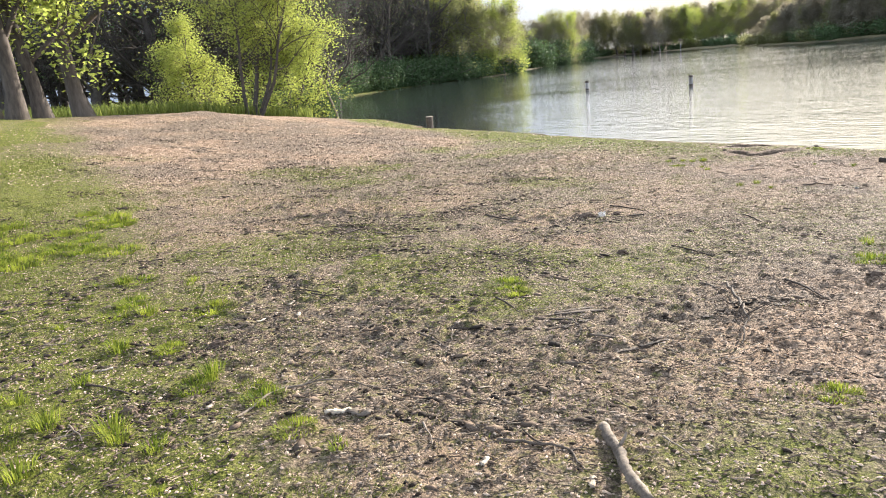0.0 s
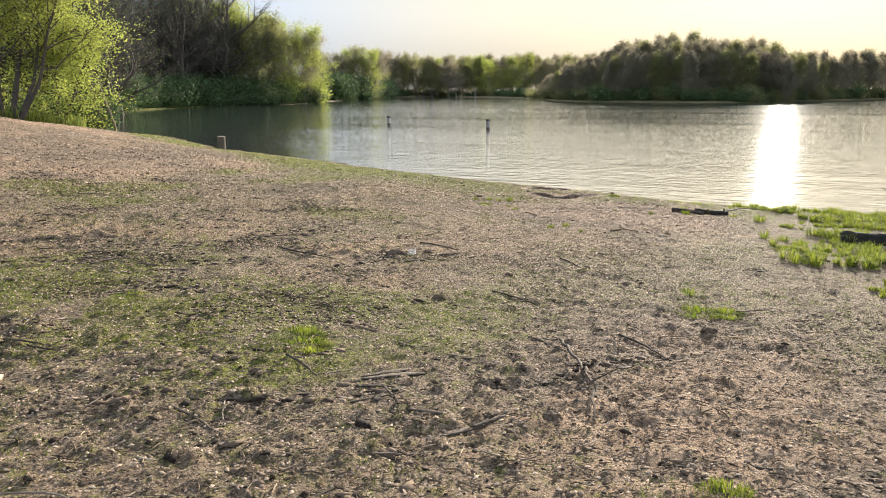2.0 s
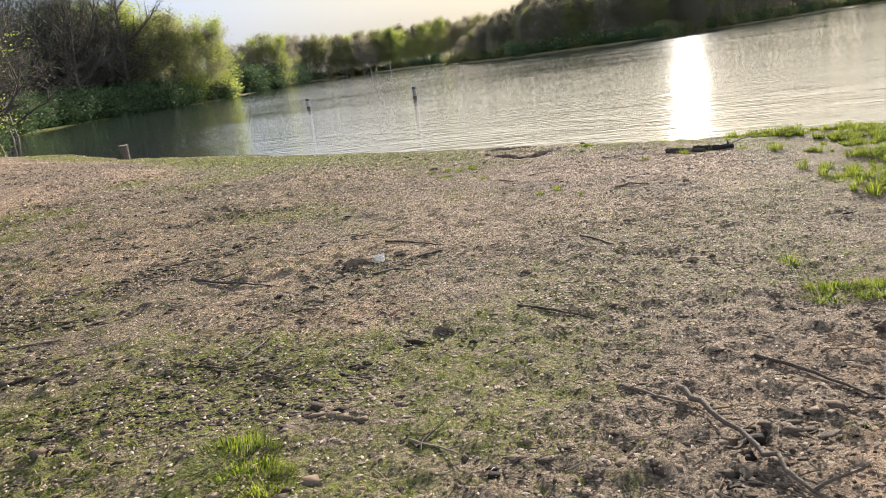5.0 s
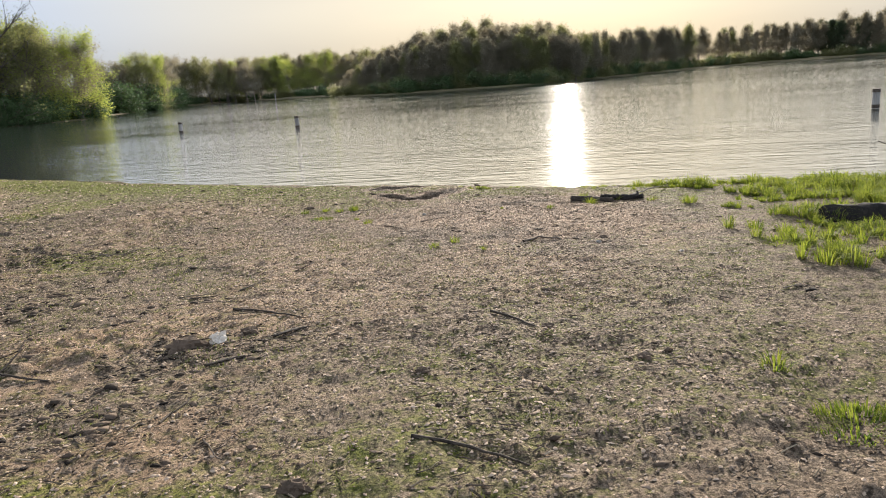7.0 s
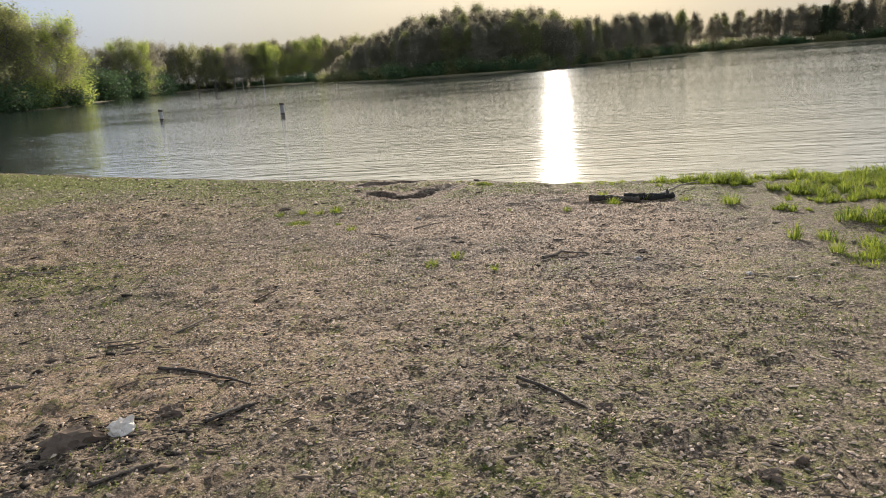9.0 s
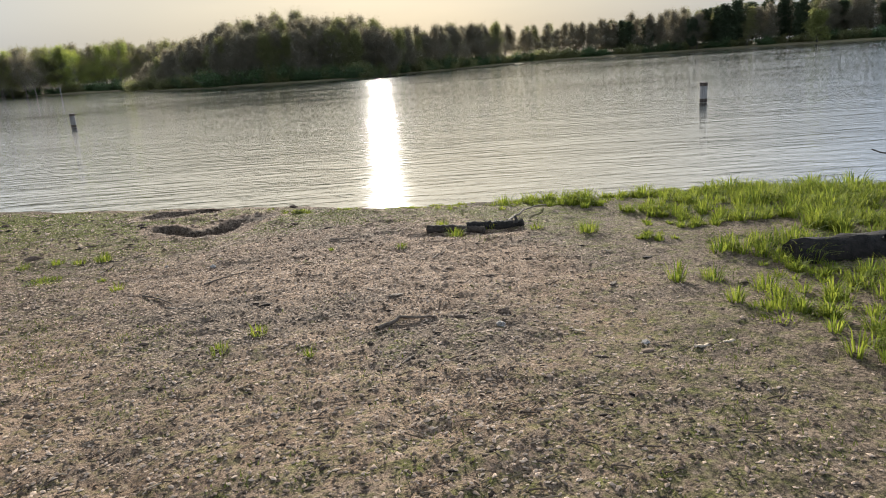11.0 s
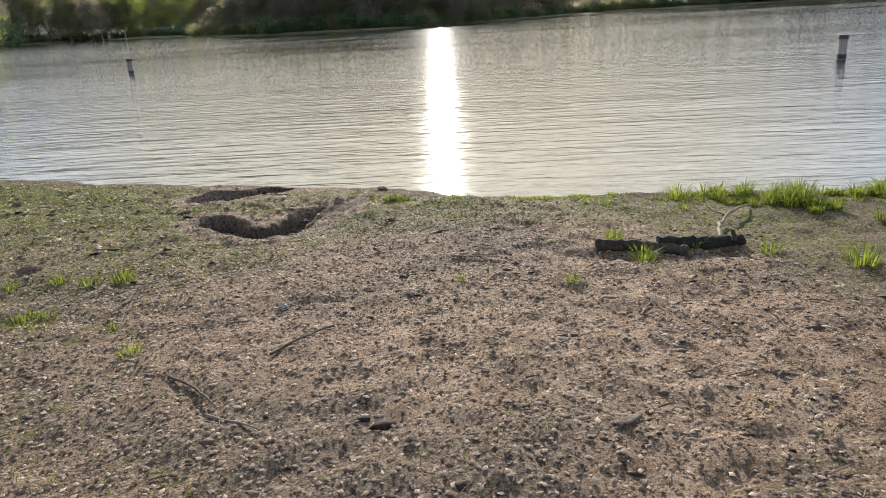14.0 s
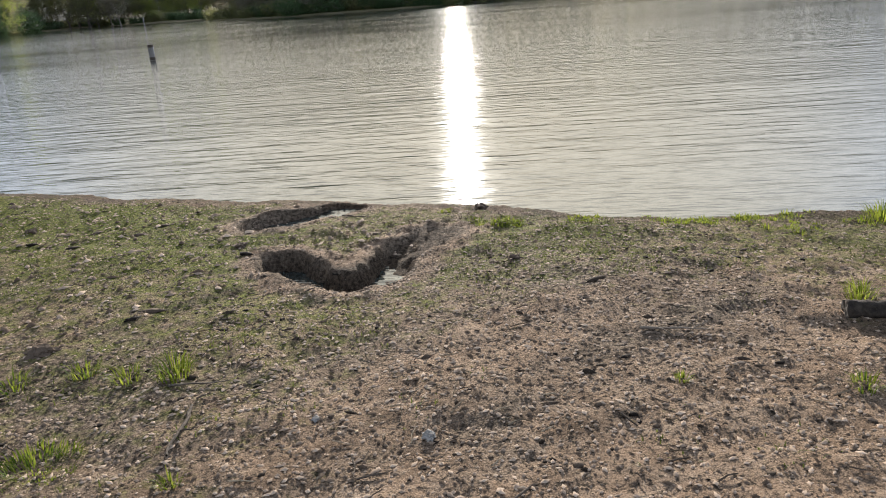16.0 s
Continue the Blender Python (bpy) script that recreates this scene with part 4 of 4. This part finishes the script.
def between(x0, y0, x1, y1):
    return (x0 + x1) / 2, (y0 + y1) / 2, math.degrees(math.atan2(y1 - y0, x1 - x0)), math.hypot(x1 - x0, y1 - y0)


def log_mesh(seed, length, r, mat, bendy=0.05, sides=14, n=26, rough=0.09):
    g = np.random.RandomState(seed)
    p = bend(g, (-length / 2, 0, 0), (1, 0, 0), length, n - 1, bendy, 0)
    p[:, 2] = r * 0.6 + 0.25 * p[:, 2]
    rad = r * (1 - 0.25 * np.linspace(0, 1, n)) * (1 + rough * g.normal(0, 1, n))
    V, F = tube(p, rad, sides)
    V = V + g.normal(0, r * 0.075, V.shape)
    ends = np.array([p[0], p[-1]])
    m = len(V)
    V = np.concatenate([V, ends])
    me = bpy.data.meshes.new("log")
    faces = [tuple(f) for f in F.tolist()] + [(m, (j + 1) % sides, j) for j in range(sides)] + [(m + 1, m - sides + j, m - sides + (j + 1) % sides) for j in range(sides)]
    me.from_pydata(V.tolist(), [], faces)
    me.materials.append(mat)
    for poly in me.polygons:
        poly.use_smooth = len(poly.vertices) == 4
    return me


def log(label, x0, y0, x1, y1, r, mat, seed, lift=0.0, stubs=()):
    x, y, turn, ln = between(x0, y0, x1, y1)
    t = empty("log", label, "log")
    part("stem", log_mesh(seed, ln, r, mat), t)
    for k, (u, a, h) in enumerate(stubs):
        w = Wood()
        g = np.random.RandomState(seed + 5 + k)
        q = bend(g, (u * ln, 0, r * 0.6), (0.3 * math.cos(a), 0.5 * math.sin(a), 0.7), h, 4, 0.2, 0)
        w.add(q, r * np.linspace(0.5, 0.18, 5), 6)
        part("branch_stub", w.mesh("branch_stub", mat), t)
    return lay(t, x, y, turn, 1.0, lift)


log("weathered half-buried brown log among grass tufts", 8.68, 15.12, 9.12, 14.62, 0.050, M_DARKWOOD, 3, 0.0)
log("short dark rotten log end beside the longer log", 8.98, 14.79, 9.42, 14.33, 0.062, M_ROT, 4, 0.0, ((0.35, 1.2, 0.10),))
log("thick dark rotting log lying in lush grass", 9.45, 11.5, 11.7, 9.6, 0.13, M_ROT, 5, -0.06, ((0.1, 1.0, 0.3), (-0.25, -1.0, 0.2)))
log("pale barkless driftwood log on trampled soil", 1.06, 4.72, 1.1, 3.6, 0.034, M_WOOD, 6, 0.0, ((-0.2, 1.0, 0.12),))


def branch_along(label, pts, r, mat, forks=()):
    """A fallen branch that follows a bent line over the ground."""
    t = empty("fallen_branch", label, "branch")
    P = []
    for (ax, ay, ah), (bx, by, bh) in zip(pts[:-1], pts[1:]):
        for i in range(5):
            f = i / 5
            x, y = ax + (bx - ax) * f, ay + (by - ay) * f
            P.append((x, y, zat(x, y) + r * 0.5 + ah + (bh - ah) * f))
    P.append((pts[-1][0], pts[-1][1], zat(pts[-1][0], pts[-1][1]) + r * 0.5 + pts[-1][2]))
    P = np.array(P)
    P[1:-1] += np.random.RandomState(int(100 * pts[0][0]) & 255).normal(0, r * 0.5, (len(P) - 2, 3)) * (1, 1, 0.3)
    o = Vector(P[0])
    t.location = o
    w = Wood()
    w.add(P - P[0], r * np.linspace(1, 0.4, len(P)), 8)
    part("stem", w.mesh("stem", mat), t)
    for k, dx, dy, dz in forks:
        w = Wood()
        q = bend(np.random.RandomState(k), P[k] - P[0], np.array((dx, dy, dz)) / math.sqrt(dx * dx + dy * dy + dz * dz), math.sqrt(dx * dx + dy * dy + dz * dz), 5, 0.15, 0)
        w.add(q, r * np.linspace(0.6, 0.25, 6), 6)
        part("fork", w.mesh("fork", mat), t)
    return t


branch_along("dark crooked fallen branch with an upright fork", ((2.85, 7.5, 0.05), (2.80, 7.15, 0.03), (2.72, 6.8, 0.02), (2.62, 6.4, 0.06), (2.4, 5.95, 0.0)), 0.015, M_DARKWOOD, ((14, 0.12, -0.10, 0.16), (8, -0.2, -0.1, 0.02)))
branch_along("thin grey branch reaching from the log to the grass", ((9.35, 14.5, 0.04), (9.7, 14.72, 0.03), (10.1, 14.85, 0.05), (10.6, 14.95, 0.03)), 0.016, M_WOOD, ((9, 0.25, 0.3, 0.03),))
branch_along("thin dark crooked stick on bare soil", ((0.4, 4.6, 0.0), (0.62, 4.49, 0.01), (0.81, 4.39, 0.0), (0.84, 4.15, 0.0)), 0.012, M_DARKWOOD, ((6, -0.1, 0.12, 0.02), (10, 0.1, 0.08, 0.01)))
branch_along("long thin grey twig bent over mossy soil", ((-1.35, 5.14, 0.0), (-1.15, 5.65, 0.01), (-0.79, 5.75, 0.02), (-0.33, 5.51, 0.0)), 0.010, M_WOOD, ((7, 0.1, 0.25, 0.02),))
branch_along("dark peeling stick lying across the soil", ((6.12, 12.86, 0.0), (6.35, 12.88, 0.01), (6.58, 12.76, 0.0)), 0.016, M_DARKWOOD)
branch_along("thin curved dark twig standing over the bank", ((9.80, 10.62, 0.0), (9.70, 10.70, 0.42), (9.68, 10.76, 0.78), (9.66, 10.82, 0.86), (9.62, 10.99, 0.93)), 0.012, M_DARKWOOD)
branch_along("flat dark fallen twigs in a tangle", ((0.7, 12.15, 0.0), (1.0, 11.7, 0.02), (1.35, 11.3, 0.0)), 0.014, M_DARKWOOD, ((3, 0.35, 0.1, 0.03), (6, 0.2, 0.25, 0.02)))

SLABS = [slab_mesh(1, 0.50, 0.06, 0.007, M_DARKWOOD, 0.10), slab_mesh(2, 0.30, 0.05, 0.009, M_DARKWOOD, 0.2), slab_mesh(3, 0.17, 0.06, 0.008, M_DARKWOOD, 0.2), slab_mesh(4, 0.16, 0.05, 0.012, M_CHIP, 0.2),
         slab_mesh(5, 0.11, 0.05, 0.010, M_WOOD, 0.3)]
SLAB_LABELS = ("long torn strip of dark bark on soil", "dark curved bark piece lying on soil", "dark curled bark flake lying on soil", "pale splintered wood chip on the ground", "small brown bark chip on the ground")


def slab(k, x, y, turn, size=1.0, lift=0.004):
    ob = new("wood_chip" if k == 3 else "bark_piece", SLABS[k])
    lay(ob, x, y, turn, size * 0.85, lift)
    return tagged(ob, SLAB_LABELS[k], "wood chip" if k == 3 else "bark", "bark pieces on the beach")


for k, x, y, turn, size in ((0, 1.32, 7.03, 5, 1.1), (0, 1.28, 7.12, 12, 0.9), (1, 1.15, 6.86, -8, 1.0), (2, 1.14, 6.62, 60, 1.0), (1, 1.4, 6.32, -30, 1.0), (0, 1.5, 6.02, 18, 0.95), (1, 1.75, 6.12, 25, 1.1),
                            (2, 1.3, 6.75, 40, 1.0), (3, -1.6, 5.37, 80, 0.9), (3, -2.83, 6.34, 30, 1.0), (3, -0.65, 5.15, 10, 1.3), (4, -0.5, 5.1, -20, 1.8), (3, -0.3, 4.74, 30, 0.6), (3, 0.31, 4.32, 70, 0.8),
                            (3, 0.86, 4.0, 75, 0.9), (3, -1.55, 7.9, 70, 0.9), (3, -1.4, 7.5, 95, 0.9), (3, -1.75, 7.4, 60, 0.8), (3, -1.95, 7.7, 20, 0.8), (0, -1.4, 11.55, 40, 0.9), (0, -0.55, 10.95, -25, 1.0), (1, -0.9, 11.3, -30, 1.0),
                            (0, -3.1, 18.9, -10, 1.8), (1, 2.35, 10.95, 10, 1.0), (1, 2.9, 11.3, 15, 1.1), (3, 7.13, 11.09, -30, 0.8), (3, 7.28, 11.0, -20, 0.6), (3, 8.9, 12.9, -40, 0.6), (3, 6.9, 11.8, 90, 0.6), (1, 5.9, 12.3, 20, 0.6),
                            (2, 8.93, 12.5, -20, 0.9), (2, 7.98, 12.25, 20, 0.9), (2, 6.72, 13.36, 0, 1.0), (2, 3.07, 6.8, 0, 0.8), (2, 2.4, 6.7, 10, 0.9)):
    slab(k, x, y, turn, size)

CLODS = [lump_mesh("soil_clod", 1, (0.10, 0.075, 0.05), M_CLOD, 0.7, cuts=3), lump_mesh("soil_clod", 2, (0.07, 0.055, 0.04), M_CLOD, 0.8, cuts=3), lump_mesh("stone", 3, (0.06, 0.045, 0.03), M_STONE, 0.4, cuts=3)]


def clod(k, x, y, size=1.0):
    ob = new("stone" if k == 2 else "soil_clod", CLODS[k])
    lay(ob, x, y, rnd.random() * 360, size * 0.62, 0.002)
    return tagged(ob, ("dark lump of trodden soil on the beach", "small dark clod of earth", "smooth grey stone lying on soil")[k], "stone" if k == 2 else "clod", "clods on the beach")


for k, x, y, size in ((0, 4.3, 7.5, 1.2), (1, 0.34, 7.31, 1.1), (2, 0.18, 6.94, 1.0), (0, 2.18, 6.08, 1.0), (0, 2.21, 9.13, 1.0), (1, 4.4, 10.22, 1.0), (0, 2.2, 11.42, 1.9), (1, 2.08, 7.07, 1.0), (1, 1.78, 6.2, 1.2),
                      (1, 6.91, 12.43, 1.0), (2, 6.7, 12.28, 1.0), (2, 6.98, 11.37, 0.8), (2, 6.13, 16.13, 0.6), (2, 6.39, 15.68, 0.9), (1, 8.25, 17.14, 0.9), (0, 5.38, 17.78, 1.2), (1, 5.85, 20.83, 1.2), (1, 7.56, 13.16, 0.8),
                      (1, 2.66, 11.48, 1.5), (0, 9.05, 18.42, 1.3), (1, 7.0, 18.9, 1.0), (0, -2.2, 5.4, 1.1), (0, -2.0, 6.8, 1.1), (1, 3.3, 10.0, 1.1), (1, 5.0, 11.0, 0.9), (1, 5.3, 10.3, 0.9), (1, 4.5, 9.4, 1.0)):
    clod(k, x, y, size)
tagged(lay(new("white_stone", lump_mesh("white_stone", 8, (0.062, 0.036, 0.06), M_WHITE, 0.8)), 2.42, 11.4, 30, 1.0, 0.012), "small chalk-white stone beside dark clods", "stone")


def post_mesh(r, h, seed, mat, below=0.6):
    g = np.random.RandomState(seed)
    n = 12
    zs = np.linspace(-below, h, n)
    V, F = tube(np.stack([np.zeros(n), np.zeros(n), zs], 1), r * (1 + 0.03 * g.normal(0, 1, n)), 12)
    m = len(V)
    V = np.concatenate([V, [(0, 0, h + 0.01)]])
    me = bpy.data.meshes.new("post")
    me.from_pydata(V.tolist(), [], [tuple(f) for f in F.tolist()] + [(m, m - 12 + j, m - 12 + (j + 1) % 12) for j in range(12)])
    me.materials.append(mat)
    return me


for x, y in ((10.66, 56.7), (15.68, 48.3), (27.6, 21.41)):
    t = empty("mooring_post", "weathered grey wooden post standing in the lake", "post", "posts in the lake", pose(x, y, WATER_Z, 0, rnd.uniform(-2, 2), rnd.random() * 360))
    part("shaft", post_mesh(0.125, 0.62, 3, M_POST), t)
    part("wet_foot", post_mesh(0.128, 0.16, 4, M_DARKWOOD), t, "dark wet foot")
    part("cap", post_mesh(0.135, 0.10, 5, M_DARKWOOD, 0.02), t, "dark weathered cap", Matrix.Translation((0, 0, 0.60)))

# cut stump and leaning dead pole by the shore
st = empty("stump", "squat cut tree stump on the shore", "stump", m=pose(-0.75, 36.3, zat(-0.75, 36.3)))
part("bole", post_mesh(0.17, 0.55, 9, M_DARKWOOD, 0.2), st)
part("cut_top", post_mesh(0.16, 0.02, 10, M_CHIP, 0.01), st, "pale sawn top", Matrix.Translation((0, 0, 0.553)))
lx, ly = at_bearing(-8.6, 50)
pole = empty("leaning_pole", "dead leaning pole with bark peeled off", "pole", m=pose(lx, ly, zat(lx, ly), 0, -16, 0))
w = Wood()
w.add(bend(np.random.RandomState(4), (0, 0, -0.2), (0, 0, 1), 3.0, 7, 0.05, 0), np.linspace(0.05, 0.075, 8), 8)
part("shaft", w.mesh("shaft", M_WOOD), pole)

# marker on the far bank
sx, sy = at_bearing(17.25, 236, 0.4, 1.6)
mk = empty("marker_post", "slim pale marker post on the far bank", "post", m=stand(sx, sy))
part("shaft", post_mesh(0.13, 2.4, 12, M_POST), mk)

# ---- scattered sticks ----
STICKS = [stick_mesh(200 + i, (0.18, 0.26, 0.34, 0.22, 0.45, 0.15, 0.6, 0.3)[i], (0.006, 0.007, 0.008, 0.005, 0.009, 0.006, 0.011, 0.006)[i], (M_DARKWOOD, M_DARKWOOD, M_WOOD, M_DARKWOOD, M_DARKWOOD, M_CHIP, M_DARKWOOD, M_WOOD)[i],
                     i % 3) for i in range(8)]
rs = np.random.RandomState(77)
n = 0
while n < 190:
    x, y = rs.uniform(-5, 9), rs.uniform(3.6, 19)
    bias = smooth(np.array(np.hypot((x + 1.2) / 1.3, (y - 8) / 1.6)), 5.5, 1.0)
    if rs.rand() > 0.12 + 0.88 * float(bias) or land(np.array([x]), np.array([y]), False)[1][0] < 0.6:
        continue
    k = rs.randint(0, 8)
    ob = new("stick", STICKS[k])
    lay(ob, x, y, rs.normal(-25, 50), 0.6 + 0.6 * rs.rand(), 0.002)
    tagged(ob, "pale dry stick lying on the ground" if k in (2, 5, 7) else "thin dark stick lying on trampled soil", "stick", "fallen sticks")
    n += 1


# ---- crumbs of soil, bark and straw ----
def crumbs(name, label, category, n, lo, hi, mat, seed, flat, keep, sides=8, area=(-8, 11, 3.4, 19, 1.35)):
    g = np.random.RandomState(seed)
    x, y = g.uniform(area[0], area[1], n), area[2] + area[3] * g.rand(n) ** area[4]
    k = keep(g, x, y)
    x, y = x[k], y[k]
    n = len(x)
    z = land(x, y)[0]
    base = np.array([(1, 0, 0), (0, 1, 0), (-1, 0, 0), (0, -1, 0), (0, 0, 1), (0, 0, -0.5)], float)
    V = base[None] * (0.65 + 0.6 * g.rand(n, 6, 1))
    sz = lo + (hi - lo) * g.rand(n) ** 2.5
    V = V * np.stack([sz * (1 + 1.2 * g.rand(n)), sz, sz * flat], 1)[:, None, :]
    th = g.normal(-0.5, 0.9, n)
    c, s = np.cos(th)[:, None], np.sin(th)[:, None]
    V = np.stack([V[..., 0] * c - V[..., 1] * s, V[..., 0] * s + V[..., 1] * c, V[..., 2]], 2) + np.stack([x, y, z + 0.2 * sz * flat], 1)[:, None, :]
    T = np.array([(0, 1, 4), (1, 2, 4), (2, 3, 4), (3, 0, 4), (1, 0, 5), (2, 1, 5), (3, 2, 5), (0, 3, 5)])[:sides]
    F = (np.arange(n)[:, None, None] * 6 + T[None]).reshape(-1, 3)
    return tagged(new(name, mesh_np(name, V.reshape(-1, 3), F, mat)), label, category, kind="stuff")


def off_verge(g, x, y):
    """Dry sand thins out towards the dark soil about the bank grass."""
    return (land(x, y, False)[1] > 0.2) & ~in_poly(GRASS_EDGE, x, y) & (dist_to(GRASS_EDGE + GRASS_EDGE[:1], x, y) > 2.0 * g.rand(len(x))) & (dist_to(HOLE_A, x, y) > 0.2) & (dist_to(HOLE_B, x, y) > 0.2)


def on_land(g, x, y):
    s = land(x, y, False)[1]
    return (s > 0.2) & (0.55 + 1.3 * fbm(x, y, 0.7, 3) > g.rand(len(x))) & ~in_poly(GRASS_EDGE, x, y)


crumbs("soil_crumbs", "loose dark crumbs of trampled soil", "soil", 36000, 0.003, 0.013, M_CLOD, 5, 0.75, on_land)
crumbs("sand_crumbs", "granular pale crumbs of dry sandy soil", "soil", 210000, 0.004, 0.0125, M_CRUMB, 6, 0.9, off_verge, 4)
crumbs("gravel", "coarse brown sand and fine gravel on the beach", "gravel", 36000, 0.005, 0.013, M_CRUMB, 16, 0.7, off_verge, 4, (3, 10, 8.5, 9, 1.0))
crumbs("bark_crumbs", "scattered dark flakes of bark and leaf litter", "litter", 22000, 0.005, 0.024, M_FLAKE, 7, 0.25, on_land)
crumbs("straw", "pale dry straw and wood crumbs", "litter", 20000, 0.0025, 0.009, M_STRAW, 8, 0.3, on_land)


def slivers(name, label, n, lo, hi, mat, seed):
    """Thin broken twigs strewn over the soil, too many to count."""
    g = np.random.RandomState(seed)
    x, y = g.uniform(-8, 9, n), 3.4 + 17 * g.rand(n) ** 1.3
    k = on_land(g, x, y) & (smooth(np.hypot((x + 0.5) / 1.5, (y - 8) / 1.7), 7, 1) + 0.25 > g.rand(n))
    x, y = x[k], y[k]
    n = len(x)
    ln, th = lo + (hi - lo) * g.rand(n) ** 2, g.normal(-0.5, 0.8, n)
    r = 0.0016 + 0.0028 * g.rand(n)
    D = np.stack([np.cos(th), np.sin(th)], 1) * ln[:, None] / 2
    z0, z1 = land(x - D[:, 0], y - D[:, 1])[0], land(x + D[:, 0], y + D[:, 1])[0]
    up = 0.004 + 0.010 * g.rand(n)
    A = np.stack([x - D[:, 0], y - D[:, 1], z0 + 0.003], 1)
    B = np.stack([x + D[:, 0], y + D[:, 1], z1 + up], 1)
    C = (A + B) / 2 + np.stack([g.normal(0, 0.06, n) * ln, g.normal(0, 0.06, n) * ln, 0.3 * up], 1)
    S = np.stack([-np.sin(th) * r, np.cos(th) * r, np.zeros(n)], 1)
    U = np.stack([np.zeros(n), np.zeros(n), r * 1.7], 1)
    V = np.stack([A - S, A + S, A + U, C - S, C + S, C + U, B - S * 0.6, B + S * 0.6, B + U * 0.6], 1).reshape(-1, 3)
    Q = np.array([(0, 2, 5, 3), (2, 1, 4, 5), (1, 0, 3, 4), (3, 5, 8, 6), (5, 4, 7, 8), (4, 3, 6, 7)])
    F = (np.arange(n)[:, None, None] * 9 + Q[None]).reshape(-1, 4)
    return tagged(new(name, mesh_np(name, V, F, mat)), label, "litter", kind="stuff")


slivers("twig_litter", "broken dark twigs strewn over the soil", 24000, 0.02, 0.12, M_DARKWOOD, 31)
slivers("dry_litter", "broken pale twigs and dry stalks on the soil", 26000, 0.02, 0.11, M_STRAW, 32)
crumbs("beach_litter", "dark bark and leaf litter strewn along the beach", "litter", 9000, 0.012, 0.05, M_FLAKE, 9, 0.3, on_land, 8, (-14, 6, 19, 28, 1.2))
crumbs("beach_crumbs", "coarse sandy crumbs along the far beach", "soil", 30000, 0.008, 0.028, M_CRUMB, 10, 0.8, lambda g, x, y: land(x, y, False)[1] > 0.3, 4, (-16, 8, 18, 28, 1.2))
crumbs("litter_drift", "dark drifts of bark flakes and dead leaves", "litter", 170000, 0.010, 0.055, M_FLAKE, 12, 0.25, lambda g, x, y: (land(x, y, False)[1] > 0.5) & (streaks(x, y) > 0.3 + 0.9 * g.rand(len(x))), 8, (-12, 9, 4.5, 29, 1.0))
crumbs("soil_clumps", "trodden lumps of dark soil on the beach", "soil", 20000, 0.010, 0.032, M_CLOD, 13, 0.6, lambda g, x, y: on_land(g, x, y) & (smooth(x + 0.15 * (y - 8), 3.5, 0.5) + 0.12 > g.rand(len(x))), 8, (-8, 11, 4.0, 26, 1.1))
crumbs("litter_bed", "dark beds of rotting leaves and bark bits", "litter", 170000, 0.005, 0.026, M_FLAKE, 11, 0.22, lambda g, x, y: litter_spots(x, y) > 0.32 + 0.9 * g.rand(len(x)), 8, (-4, 4, 4.5, 13, 1.0))
